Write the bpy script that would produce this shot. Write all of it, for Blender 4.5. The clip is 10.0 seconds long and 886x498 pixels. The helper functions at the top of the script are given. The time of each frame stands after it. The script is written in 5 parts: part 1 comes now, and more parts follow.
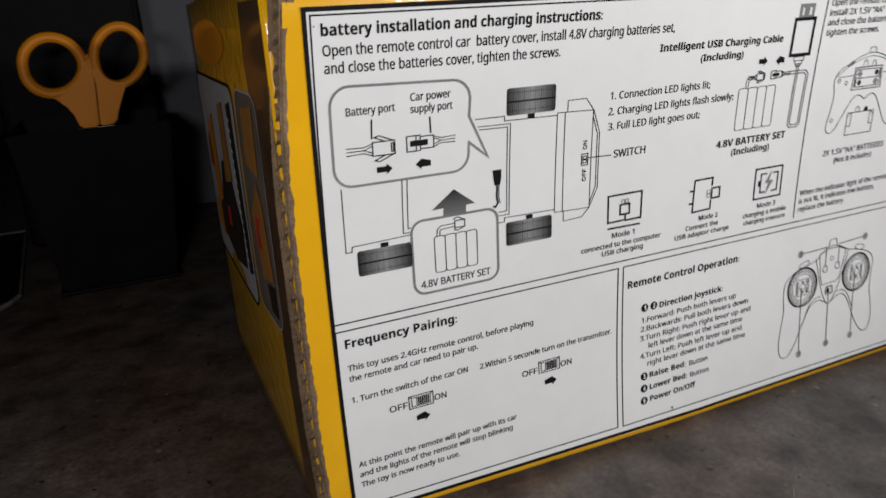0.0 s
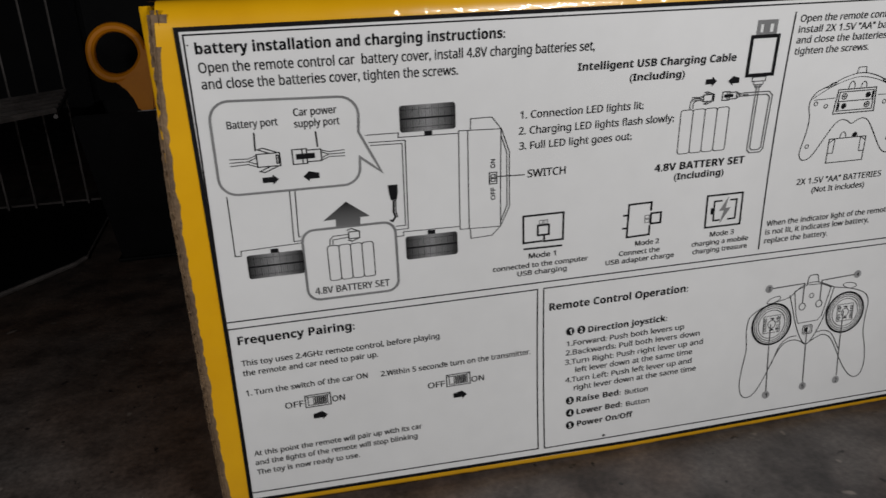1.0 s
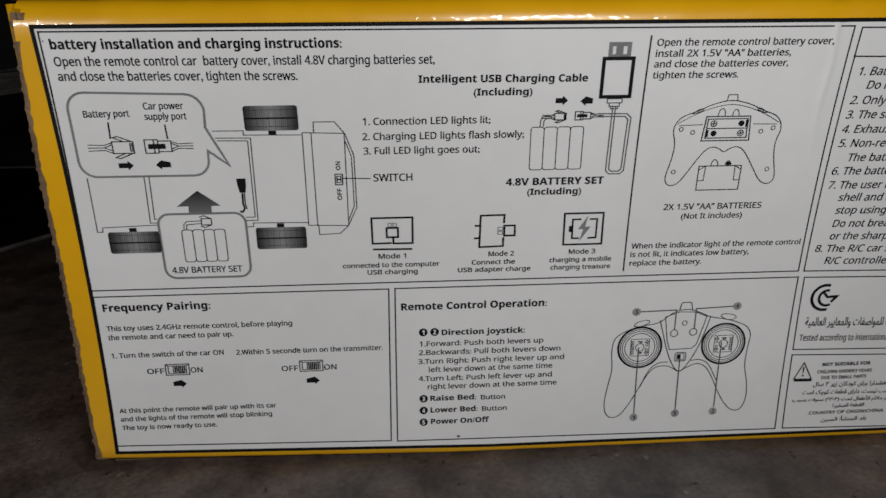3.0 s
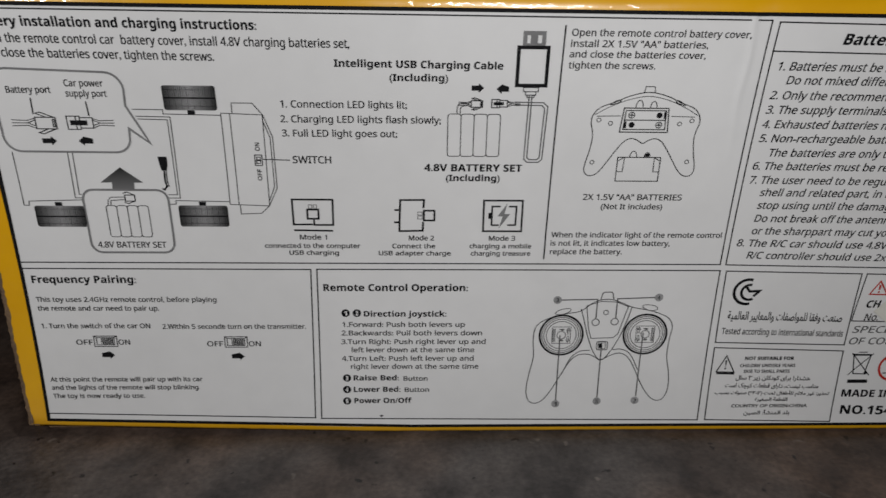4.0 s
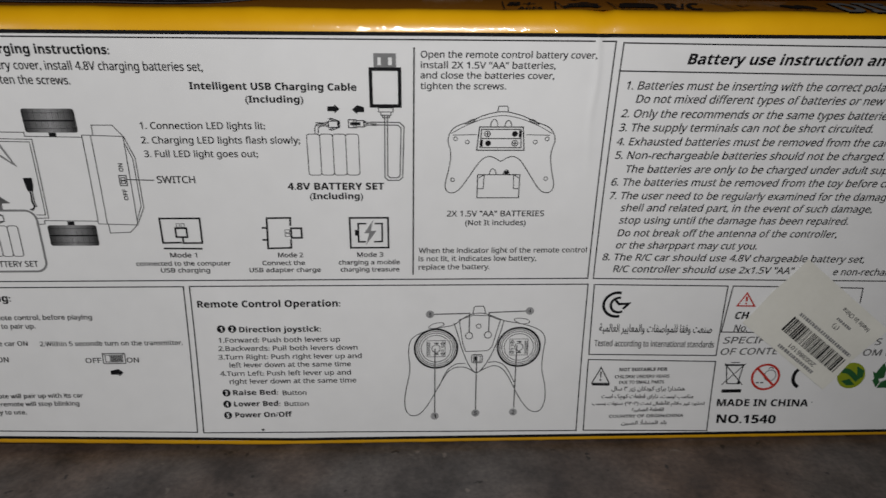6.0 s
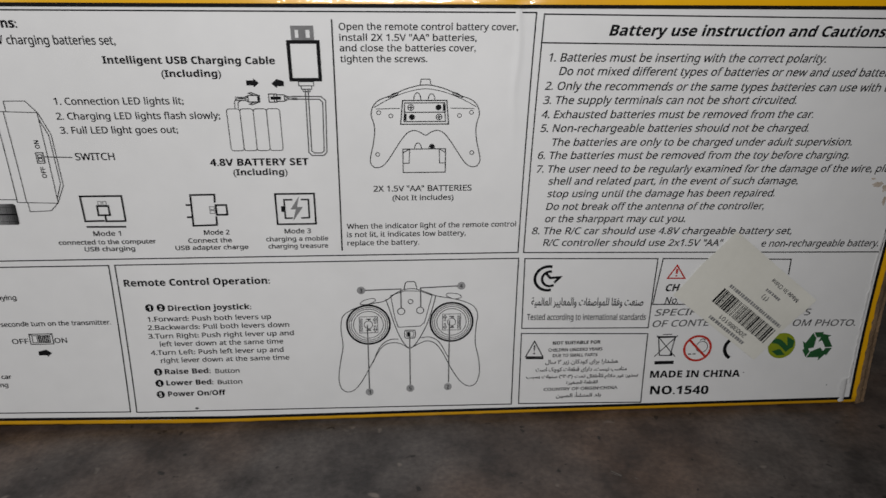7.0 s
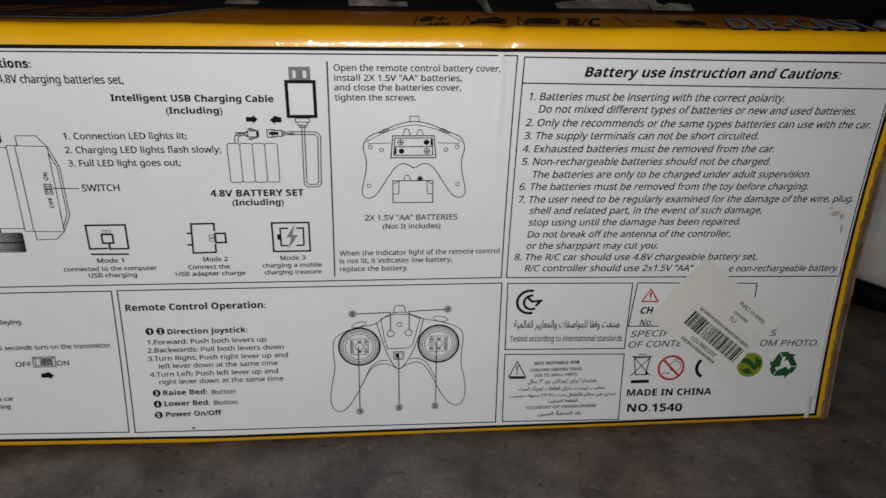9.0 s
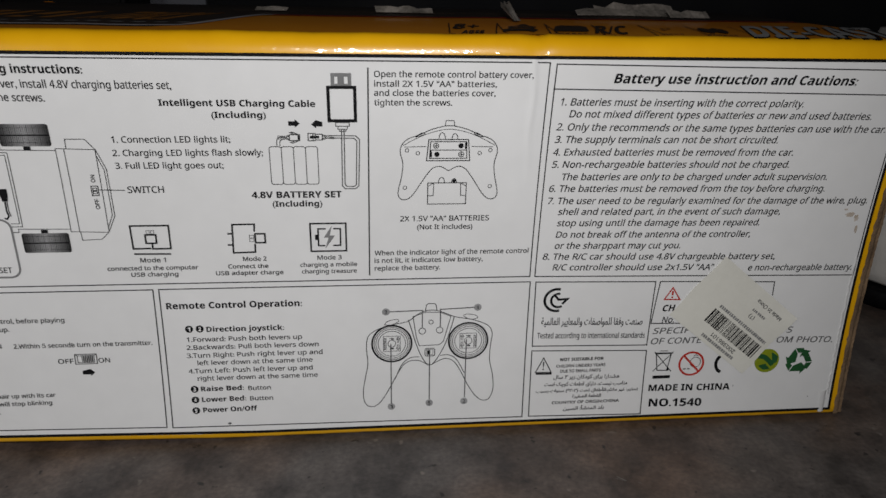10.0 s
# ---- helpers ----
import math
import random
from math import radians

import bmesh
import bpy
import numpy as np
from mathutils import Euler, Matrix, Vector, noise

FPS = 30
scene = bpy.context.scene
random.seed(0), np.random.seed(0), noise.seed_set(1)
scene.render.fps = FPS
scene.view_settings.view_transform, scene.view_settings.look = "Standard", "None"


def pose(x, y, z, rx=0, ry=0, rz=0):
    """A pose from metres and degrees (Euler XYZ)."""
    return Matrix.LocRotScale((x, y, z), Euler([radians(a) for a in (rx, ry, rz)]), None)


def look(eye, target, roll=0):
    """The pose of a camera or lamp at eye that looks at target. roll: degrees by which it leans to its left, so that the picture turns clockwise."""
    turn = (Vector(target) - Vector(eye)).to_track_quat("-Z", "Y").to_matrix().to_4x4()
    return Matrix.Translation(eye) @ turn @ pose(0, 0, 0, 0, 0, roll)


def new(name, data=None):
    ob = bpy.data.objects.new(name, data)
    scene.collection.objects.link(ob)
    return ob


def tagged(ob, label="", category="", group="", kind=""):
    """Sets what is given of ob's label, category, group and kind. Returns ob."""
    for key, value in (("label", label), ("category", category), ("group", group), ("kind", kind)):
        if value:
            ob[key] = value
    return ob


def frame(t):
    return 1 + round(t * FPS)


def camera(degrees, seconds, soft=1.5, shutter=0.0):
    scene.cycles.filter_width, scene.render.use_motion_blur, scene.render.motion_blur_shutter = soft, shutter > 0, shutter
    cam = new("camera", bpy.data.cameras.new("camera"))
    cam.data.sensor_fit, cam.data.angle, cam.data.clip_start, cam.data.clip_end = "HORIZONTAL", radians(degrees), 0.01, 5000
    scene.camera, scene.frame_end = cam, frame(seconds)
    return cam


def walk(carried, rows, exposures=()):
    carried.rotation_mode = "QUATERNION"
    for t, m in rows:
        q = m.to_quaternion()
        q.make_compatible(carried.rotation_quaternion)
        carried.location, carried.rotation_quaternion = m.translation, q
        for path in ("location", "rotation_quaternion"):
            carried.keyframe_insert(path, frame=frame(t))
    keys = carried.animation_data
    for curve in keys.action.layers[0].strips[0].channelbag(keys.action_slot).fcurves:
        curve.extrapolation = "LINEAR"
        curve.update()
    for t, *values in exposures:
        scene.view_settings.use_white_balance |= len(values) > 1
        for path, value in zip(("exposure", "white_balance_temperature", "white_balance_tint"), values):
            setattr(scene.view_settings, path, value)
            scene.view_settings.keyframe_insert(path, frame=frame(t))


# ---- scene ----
cam = camera(63.78, 10.0, shutter=0.35)
# seconds, place in metres, turn in degrees
ROWS = [
    (0, -0.0367, -0.1986, 0.1705, 71.45, 2.91, -24.88),
    (0.5, 0.0062, -0.2098, 0.1793, 71.13, 2.49, -16.51),
    (1, 0.0412, -0.2248, 0.1791, 70.24, 2.42, -12.93),
    (1.5, 0.0646, -0.2320, 0.1812, 69.89, 1.58, -9.37),
    (2, 0.0948, -0.2388, 0.1797, 69.43, 0.79, -5.89),
    (2.2, 0.1047, -0.2405, 0.1805, 69.43, 0.88, -5.70),
    (3.5, 0.1471, -0.2505, 0.1880, 68.68, -0.47, -2.19),
    (4, 0.1674, -0.2520, 0.1882, 67.83, -0.91, -1.75),
    (4.5, 0.1766, -0.2473, 0.1869, 68.43, -0.72, -1.57),
    (5, 0.1855, -0.2451, 0.1926, 68.38, 0.07, -2.04),
    (5.5, 0.2046, -0.2523, 0.1910, 68.37, -0.04, -2.13),
    (5.7, 0.2094, -0.2549, 0.1933, 68.54, -0.32, -2.06),
    (6.8, 0.2362, -0.2583, 0.1954, 66.79, -0.76, -3.23),
    (7, 0.2388, -0.2577, 0.1928, 66.66, -0.52, -3.72),
    (7.5, 0.2486, -0.2577, 0.1929, 66.91, -0.95, -3.93),
    (8, 0.2499, -0.2619, 0.1943, 67.23, -0.47, -4.14),
    (8.5, 0.2453, -0.2681, 0.1966, 67.46, -0.79, -5.02),
    (9, 0.2360, -0.2722, 0.2008, 68.43, -0.95, -5.00),
    (9.5, 0.2246, -0.2759, 0.2009, 68.08, -1.13, -5.33),
    (10, 0.2178, -0.2801, 0.2038, 68.51, -1.18, -5.66),
]
walk(cam, [(t, pose(x, y, z, rx, ry, rz)) for t, x, y, z, rx, ry, rz in ROWS],
     exposures=[(0.0, 0.44), (0.5, 0.17), (1.0, -0.07), (1.5, -0.2), (2.0, -0.25), (3.5, -0.18), (5.0, -0.15), (7.0, 0.0), (10.0, 0.05)])

# ---- light ----
world = bpy.data.worlds.new("world")
world.use_nodes = True
scene.world = world
world.node_tree.nodes["Background"].inputs[0].default_value = (0.9, 0.75, 0.6, 1)
world.node_tree.nodes["Background"].inputs[1].default_value = 0.002


def area_lamp(name, m, sx, sy, watts, colour):
    d = bpy.data.lights.new(name, "AREA")
    d.shape, d.size, d.size_y, d.energy, d.color = "RECTANGLE", sx, sy, watts, colour
    ob = new(name, d)
    ob.matrix_world = m
    return ob


# two fixed lamps stand in for the small white light carried beside the camera
area_lamp("hand_light_stand_in", look((0.24, -0.30, 0.25), (0.24, 0.0, 0.08)), 0.10, 0.02, 0.78, (1.0, 0.99, 1.0))
# second one added at the left to brighten the carton's end and the table
area_lamp("hand_light_stand_in", look((-0.115, -0.235, 0.20), (-0.095, 0.20, 0.02)), 0.05, 0.02, 0.36, (1.0, 0.99, 1.0))


# ---- materials ----
def nodes_of(name):
    m = bpy.data.materials.new(name)
    m.use_nodes = True
    nt = m.node_tree
    return m, nt, nt.nodes["Principled BSDF"]


def mottled(name, a, b, scale=40.0, rough=0.5, metal=0.0, bump=0.0, fine=400.0, contrast=(0.35, 0.65), coat=0.0, spec=0.5, ripple=0.0):
    """Two colours mixed by noise at two scales, with fine relief."""
    m, nt, bsdf = nodes_of(name)
    tc = nt.nodes.new("ShaderNodeTexCoord")
    n1 = nt.nodes.new("ShaderNodeTexNoise")
    n1.inputs["Scale"].default_value, n1.inputs["Detail"].default_value = scale, 6
    n2 = nt.nodes.new("ShaderNodeTexNoise")
    n2.inputs["Scale"].default_value, n2.inputs["Detail"].default_value = fine, 3
    nt.links.new(tc.outputs["Object"], n1.inputs["Vector"])
    nt.links.new(tc.outputs["Object"], n2.inputs["Vector"])
    mix = nt.nodes.new("ShaderNodeMix")
    mix.inputs[0].default_value = 0.3
    nt.links.new(n1.outputs["Fac"], mix.inputs[2])
    nt.links.new(n2.outputs["Fac"], mix.inputs[3])
    ramp = nt.nodes.new("ShaderNodeValToRGB")
    ramp.color_ramp.elements[0].position, ramp.color_ramp.elements[1].position = contrast
    ramp.color_ramp.elements[0].color, ramp.color_ramp.elements[1].color = (*a, 1), (*b, 1)
    nt.links.new(mix.outputs[0], ramp.inputs[0])
    nt.links.new(ramp.outputs[0], bsdf.inputs["Base Color"])
    bsdf.inputs["Roughness"].default_value, bsdf.inputs["Metallic"].default_value = rough, metal
    bsdf.inputs["Coat Weight"].default_value, bsdf.inputs["Coat Roughness"].default_value = coat, 0.08
    bsdf.inputs["Specular IOR Level"].default_value = spec
    if ripple:
        n3 = nt.nodes.new("ShaderNodeTexNoise")
        n3.inputs["Scale"].default_value, n3.inputs["Detail"].default_value = 150, 2
        nt.links.new(tc.outputs["Object"], n3.inputs["Vector"])
        bc = nt.nodes.new("ShaderNodeBump")
        bc.inputs["Strength"].default_value, bc.inputs["Distance"].default_value = ripple, 0.004
        nt.links.new(n3.outputs["Fac"], bc.inputs["Height"])
        nt.links.new(bc.outputs[0], bsdf.inputs["Coat Normal"])
    if bump:
        bp = nt.nodes.new("ShaderNodeBump")
        bp.inputs["Strength"].default_value, bp.inputs["Distance"].default_value = bump, 0.001
        nt.links.new(n2.outputs["Fac"], bp.inputs["Height"])
        nt.links.new(bp.outputs[0], bsdf.inputs["Normal"])
    return m


def ink(name, c, rough=0.6):
    return mottled(name, tuple(v * 0.85 for v in c), tuple(v * 1.1 for v in c), 90, rough, spec=0.12)


def stone_laminate(name):
    """Dark laminate printed like stone: warm and cool clouds, blotches, fine grain and small dark flecks."""
    m, nt, bsdf = nodes_of(name)
    tc = nt.nodes.new("ShaderNodeTexCoord")

    def cloud(scale, detail, lo, hi, rough=0.55):
        n = nt.nodes.new("ShaderNodeTexNoise")
        n.inputs["Scale"].default_value, n.inputs["Detail"].default_value, n.inputs["Roughness"].default_value = scale, detail, rough
        nt.links.new(tc.outputs["Object"], n.inputs["Vector"])
        r = nt.nodes.new("ShaderNodeMapRange")
        r.inputs["From Min"].default_value, r.inputs["From Max"].default_value = lo, hi
        nt.links.new(n.outputs["Fac"], r.inputs["Value"])
        return r.outputs[0]

    def mixed(fac, a, b, mode="MIX"):
        x = nt.nodes.new("ShaderNodeMix")
        x.data_type, x.blend_type = "RGBA", mode
        if isinstance(fac, float):
            x.inputs[0].default_value = fac
        else:
            nt.links.new(fac, x.inputs[0])
        for socket, v in ((x.inputs[6], a), (x.inputs[7], b)):
            if isinstance(v, tuple):
                socket.default_value = (*v, 1)
            else:
                nt.links.new(v, socket)
        return x.outputs[2]

    hue = mixed(cloud(7, 3, 0.38, 0.62), (0.078, 0.053, 0.040), (0.066, 0.058, 0.054))
    blotch = mixed(cloud(34, 9, 0.36, 0.64, 0.66), (0.42, 0.40, 0.40), (1.5, 1.47, 1.44))
    col = mixed(1.0, hue, blotch, "MULTIPLY")
    grain = mixed(cloud(420, 4, 0.3, 0.7), (0.72, 0.72, 0.72), (1.28, 1.28, 1.28))
    col = mixed(1.0, col, grain, "MULTIPLY")
    col = mixed(cloud(150, 3, 0.665, 0.70), col, (0.014, 0.011, 0.010))
    col = mixed(cloud(95, 2, 0.70, 0.76), col, (0.17, 0.145, 0.125))
    nt.links.new(col, bsdf.inputs["Base Color"])
    fine = cloud(300, 5, 0.0, 1.0)
    rr = nt.nodes.new("ShaderNodeMapRange")
    rr.inputs["To Min"].default_value, rr.inputs["To Max"].default_value = 0.36, 0.58
    nt.links.new(cloud(60, 4, 0.3, 0.7), rr.inputs["Value"])
    nt.links.new(rr.outputs[0], bsdf.inputs["Roughness"])
    bp = nt.nodes.new("ShaderNodeBump")
    bp.inputs["Strength"].default_value, bp.inputs["Distance"].default_value = 0.3, 0.001
    nt.links.new(fine, bp.inputs["Height"])
    nt.links.new(bp.outputs[0], bsdf.inputs["Normal"])
    return m


TABLE = stone_laminate("table_laminate")
YELLOW = mottled("yellow_print", (0.74, 0.37, 0.003), (0.82, 0.43, 0.005), 25, 0.32, bump=0.10, fine=110, coat=0.9, ripple=0.22)
ORANGE = mottled("orange_print", (0.66, 0.22, 0.004), (0.76, 0.29, 0.006), 20, 0.4, coat=0.3)
WHITE = mottled("white_print", (0.70, 0.70, 0.69), (0.76, 0.76, 0.75), 12, 0.40, bump=0.03, fine=120, coat=0.0)
BLACK = ink("black_ink", (0.007, 0.007, 0.008))
GREY = ink("grey_ink", (0.20, 0.20, 0.20))
MIDGREY = ink("mid_grey_ink", (0.09, 0.09, 0.09))
RED = ink("red_ink", (0.45, 0.03, 0.02))
GREEN = ink("green_ink", (0.02, 0.09, 0.03))
LIME = ink("lime_ink", (0.22, 0.27, 0.015))
DARKPRINT = mottled("dark_print", (0.010, 0.006, 0.004), (0.03, 0.016, 0.010), 30, 0.5)
KRAFT = mottled("brown_corrugated_board", (0.10, 0.062, 0.035), (0.24, 0.155, 0.085), 60, 0.85, bump=0.6, fine=900)
STICKER = mottled("sticker_paper", (0.66, 0.65, 0.58), (0.72, 0.71, 0.64), 30, 0.55)
TORN = mottled("torn_paper", (0.09, 0.08, 0.065), (0.25, 0.22, 0.19), 80, 0.8, bump=0.4)
BLACKPLASTIC = mottled("black_plastic", (0.002, 0.002, 0.0023), (0.005, 0.005, 0.0056), 40, 0.6, spec=0.10)
ORANGEPLASTIC = mottled("orange_plastic", (0.70, 0.225, 0.004), (0.78, 0.27, 0.006), 30, 0.5, spec=0.25)
STEEL = mottled("steel", (0.35, 0.35, 0.36), (0.5, 0.5, 0.5), 50, 0.3, metal=1.0)
GREYWALL = mottled("grey_wall_paint", (0.05, 0.052, 0.058), (0.08, 0.08, 0.085), 8, 0.8, bump=0.2)
WIRE = mottled("dull_grey_wire", (0.10, 0.09, 0.085), (0.20, 0.18, 0.17), 60, 0.5)
WRAP = mottled("white_plastic_wrap", (0.55, 0.52, 0.48), (0.72, 0.70, 0.66), 18, 0.3, bump=0.3, fine=60)
STAIN = mottled("brown_stain", (0.32, 0.25, 0.18), (0.58, 0.52, 0.46), 300, 0.6)


# ---- building helpers ----
def part(name, bm, material, parent=None, label="", smooth=False):
    me = bpy.data.meshes.new(name)
    if smooth:
        for f in bm.faces:
            f.smooth = True
    bm.to_mesh(me)
    bm.free()
    me.materials.append(material)
    ob = new(name, me)
    if parent:
        ob.parent = parent
    if label:
        ob["label"] = label
    return ob


def empty(name, m=None):
    ob = new(name)
    if m:
        ob.matrix_world = m
    return ob


def box(bm, x0, x1, y0, y1, z0, z1, bevel=0.0):
    r = bmesh.ops.create_cube(bm, size=1, matrix=Matrix.Translation(((x0 + x1) / 2, (y0 + y1) / 2, (z0 + z1) / 2)) @ Matrix.Diagonal((x1 - x0, y1 - y0, z1 - z0, 1)))
    if bevel:
        es = list({e for v in r["verts"] for e in v.link_edges})
        bmesh.ops.bevel(bm, geom=es, offset=bevel, segments=3, affect="EDGES", profile=0.5)
    return bm


def tube(bm, pts, r, sides=8, closed=False):
    """A round bar along points."""
    rings = []
    n = len(pts)
    for i, p in enumerate(pts):
        a = pts[(i - 1) % n] if (i > 0 or closed) else pts[i]
        b = pts[(i + 1) % n] if (i < n - 1 or closed) else pts[i]
        d = (Vector(b) - Vector(a)).normalized()
        u = d.cross(Vector((0.13, 0.31, 0.94))).normalized()
        w = d.cross(u)
        rings.append([bm.verts.new(Vector(p) + r * (math.cos(2 * math.pi * k / sides) * u + math.sin(2 * math.pi * k / sides) * w)) for k in range(sides)])
    for i in range(n if closed else n - 1):
        p, q = rings[i], rings[(i + 1) % n]
        for k in range(sides):
            bm.faces.new((p[k], p[(k + 1) % sides], q[(k + 1) % sides], q[k]))
    if not closed:
        bm.faces.new(rings[0][::-1])
        bm.faces.new(rings[-1])
    return bm


# ---- structure: table, walls and ceiling of the dark room ----
def slab(name, x0, x1, y0, y1, z0, z1, mat, label, cat):
    return tagged(part(name, box(bmesh.new(), x0, x1, y0, y1, z0, z1), mat), label, cat, kind="structure")


slab("tabletop", -1.4, 1.8, -1.0, 1.3, -0.03, 0.0, TABLE, "dark mottled brown-grey laminate table top", "table top")
slab("wall_north", -1.6, 2.0, 1.32, 1.40, -0.4, 2.0, GREYWALL, "dark grey painted wall beyond the table", "wall")
slab("wall_south", -1.6, 2.0, -1.9, -1.82, -0.4, 2.0, GREYWALL, "grey painted wall in the dark", "wall")
slab("wall_west", -1.68, -1.6, -1.9, 1.4, -0.4, 2.0, GREYWALL, "grey painted wall in the dark", "wall")
slab("wall_east", 2.0, 2.08, -1.9, 1.4, -0.4, 2.0, GREYWALL, "grey painted wall in the dark", "wall")
slab("ceiling", -1.68, 2.08, -1.9, 1.4, 2.0, 2.06, GREYWALL, "grey ceiling in the dark", "ceiling")

# ---- the toy carton ----
SAG = 0.00485      # the printed face is pressed in a little at half height
X0, X1, ZT, DEEP = 6.0, 449.6, 181.0, 190.0   # millimetres


def face_y(z):
    return -SAG * z * (z - 170.0) * 4 / 170.0 ** 2


def crease_at(z):
    """Where the crease that comes down from the torn lid crosses the height z."""
    return 282.6 + 0.5 * math.sin(z * 0.21)


def on_front(x, z, d=0.0):
    """A point of the printed face, in millimetres across and up, d proud of it."""
    ridge = 0.5 * math.exp(-((x - crease_at(z)) / 1.3) ** 2) * max(0.0, min(1.0, (z - 118.0) / 40.0))
    return Vector((x / 1000, face_y(z) - (d + ridge) / 1000, z / 1000))


def grid_front(bm, x0, x1, z0, z1, d, nx=24, nz=44):
    across = sorted([x0 + (x1 - x0) * i / nx for i in range(nx + 1)] + [278.0 + 0.6 * i for i in range(16)])
    vs = []
    for j in range(nz + 1):
        vs.append([])
        for x in across:
            low = z0 + edge_low(x) - 0.4
            vs[-1].append(bm.verts.new(on_front(x, low + (z1 - low) * j / nz, d)))
    for j in range(nz):
        for i in range(len(across) - 1):
            bm.faces.new((vs[j][i], vs[j][i + 1], vs[j + 1][i + 1], vs[j + 1][i]))
    return bm


carton = tagged(empty("toy_carton", pose(0.22, 0.1, 0)), "yellow printed cardboard toy carton with a white instruction panel, worn edges", "toy carton")
INV = carton.matrix_world.inverted()


def carton_part(name, bm, mat, label="", parent=None, smooth=False):
    ob = part(name, bm, mat, parent or carton, label, smooth)
    if not parent:
        ob.matrix_parent_inverse = INV
    return ob


def wobble(x, amp):
    return amp * (noise.noise(Vector((x * 0.021, 3.1, 0.0))) + 0.5 * noise.noise(Vector((x * 0.09, 7.7, 0.0))))


def edge_low(x):
    """The lower edge of the front, lifted a little at one end."""
    return max(0.4, 4.4 * (1 - x / 165.0))


def edge_left(z):
    return 4.6 + 4.0 * max(0.0, (z - 115.0) / 60.0) ** 1.5 + 1.5 * max(0.0, (40.0 - z) / 40.0)


# outer skin: a profile of front and rounded top edge swept along the carton
def skin():
    bm = bmesh.new()
    n, m = 120, 48
    rows = []
    for i in range(n + 1):
        x = X0 + (X1 - 6 - X0) * i / (n - 10) if i <= n - 10 else X1 - 6 + 0.6 * (i - n + 10)
        turn = 3.0 * max(0.0, (x - (X1 - 3.6)) / 3.6) ** 2
        z0 = edge_low(x) + 0.25 * noise.noise(Vector((x * 0.2, 1.0, 0.0)))
        prof = [(face_y(z0 + 2.2) * 1000 + 2.4, z0), (face_y(z0 + 2.2) * 1000 + 0.9, z0 + 0.35)]
        for j in range(m):
            z = z0 + 1.5 + (172.5 - z0 - 1.5) * j / (m - 1)
            prof.append((face_y(z) * 1000 + (0.35 if j == 0 else 0.0), z))
        y_top = prof[-1][0]
        for k in range(1, 10):
            t = math.pi / 2 * k / 9
            prof.append((y_top + 6.0 * (1 - math.cos(t)), 172.5 + 8.0 * math.sin(t)))
        dent = 1.3 * math.exp(-((x - 283) / 2.2) ** 2)
        row = []
        for y, z in prof:
            lift = max(0.0, (z - 168) / 13)
            xx = x + (edge_left(z) - X0) * max(0.0, 1 - (x - X0) / 14.0)
            row.append(bm.verts.new((xx / 1000, (y + turn + lift * (wobble(x, 0.7) + dent)) / 1000, (z + lift * (wobble(x + 300, 0.6) - dent)) / 1000)))
        rows.append(row)
    for i in range(n):
        for j in range(len(rows[0]) - 1):
            bm.faces.new((rows[i][j], rows[i + 1][j], rows[i + 1][j + 1], rows[i][j + 1]))
    return bm


front = carton_part("front_face", skin(), YELLOW, "glossy yellow cardboard face with a rounded top edge", smooth=True)

# top, sides, back and bottom of the carton, each a board
def top_board():
    bm = bmesh.new()
    n, m = 60, 10
    vs = []
    for i in range(n + 1):
        x = X0 + (X1 - X0) * i / n
        vs.append([bm.verts.new((x / 1000, (5.5 + (DEEP - 5.5) * j / m) / 1000, (180.2 + wobble(x + 300, 0.6) * (1 - j / m) + 0.8 * math.sin(math.pi * j / m)) / 1000)) for j in range(m + 1)])
    for i in range(n):
        for j in range(m):
            bm.faces.new((vs[i][j], vs[i + 1][j], vs[i + 1][j + 1], vs[i][j + 1]))
    return bm


carton_part("top_face", top_board(), ORANGE, "orange printed cardboard top", smooth=True)
carton_part("back_face", box(bmesh.new(), X0 / 1000, X1 / 1000, (DEEP - 4) / 1000, DEEP / 1000, 0.0005, 0.1795), YELLOW)
carton_part("bottom_face", box(bmesh.new(), (X0 + 4) / 1000, (X1 - 4) / 1000, 0.006, (DEEP - 4.2) / 1000, 0.0002, 0.004), KRAFT)


def side_board(x0, x1, y0):
    """An end flap: a grid that is a little dished."""
    bm = bmesh.new()
    n, m = 14, 14
    vs = []
    for i in range(n + 1):
        y = y0 + (DEEP - 4.3 - y0) * i / n
        vs.append([])
        for j in range(m + 1):
            z = 0.6 + 178.6 * j / m
            dish = 1.2 * math.sin(math.pi * i / n) * math.sin(math.pi * j / m) * (-1 if x0 < 200 else -1)
            vs[-1].append(bm.verts.new(((x0 + dish) / 1000, y / 1000, z / 1000)))
    for i in range(n):
        for j in range(m):
            bm.faces.new((vs[i][j], vs[i + 1][j], vs[i + 1][j + 1], vs[i][j + 1]))
    r = bmesh.ops.extrude_face_region(bm, geom=bm.faces[:])
    for v in (g for g in r["geom"] if isinstance(g, bmesh.types.BMVert)):
        v.co.x += (x1 - x0) / 1000
    bmesh.ops.recalc_face_normals(bm, faces=bm.faces[:])
    return bm


left_end = carton_part("left_end", side_board(X0 - 2.0, X0 + 1.5, 6.5), YELLOW, "yellow end flap with a printed picture", smooth=True)
right_end = carton_part("right_end", side_board(X1 - 1.5, X1 - 4.5, 6.5), YELLOW, "yellow end flap", smooth=True)


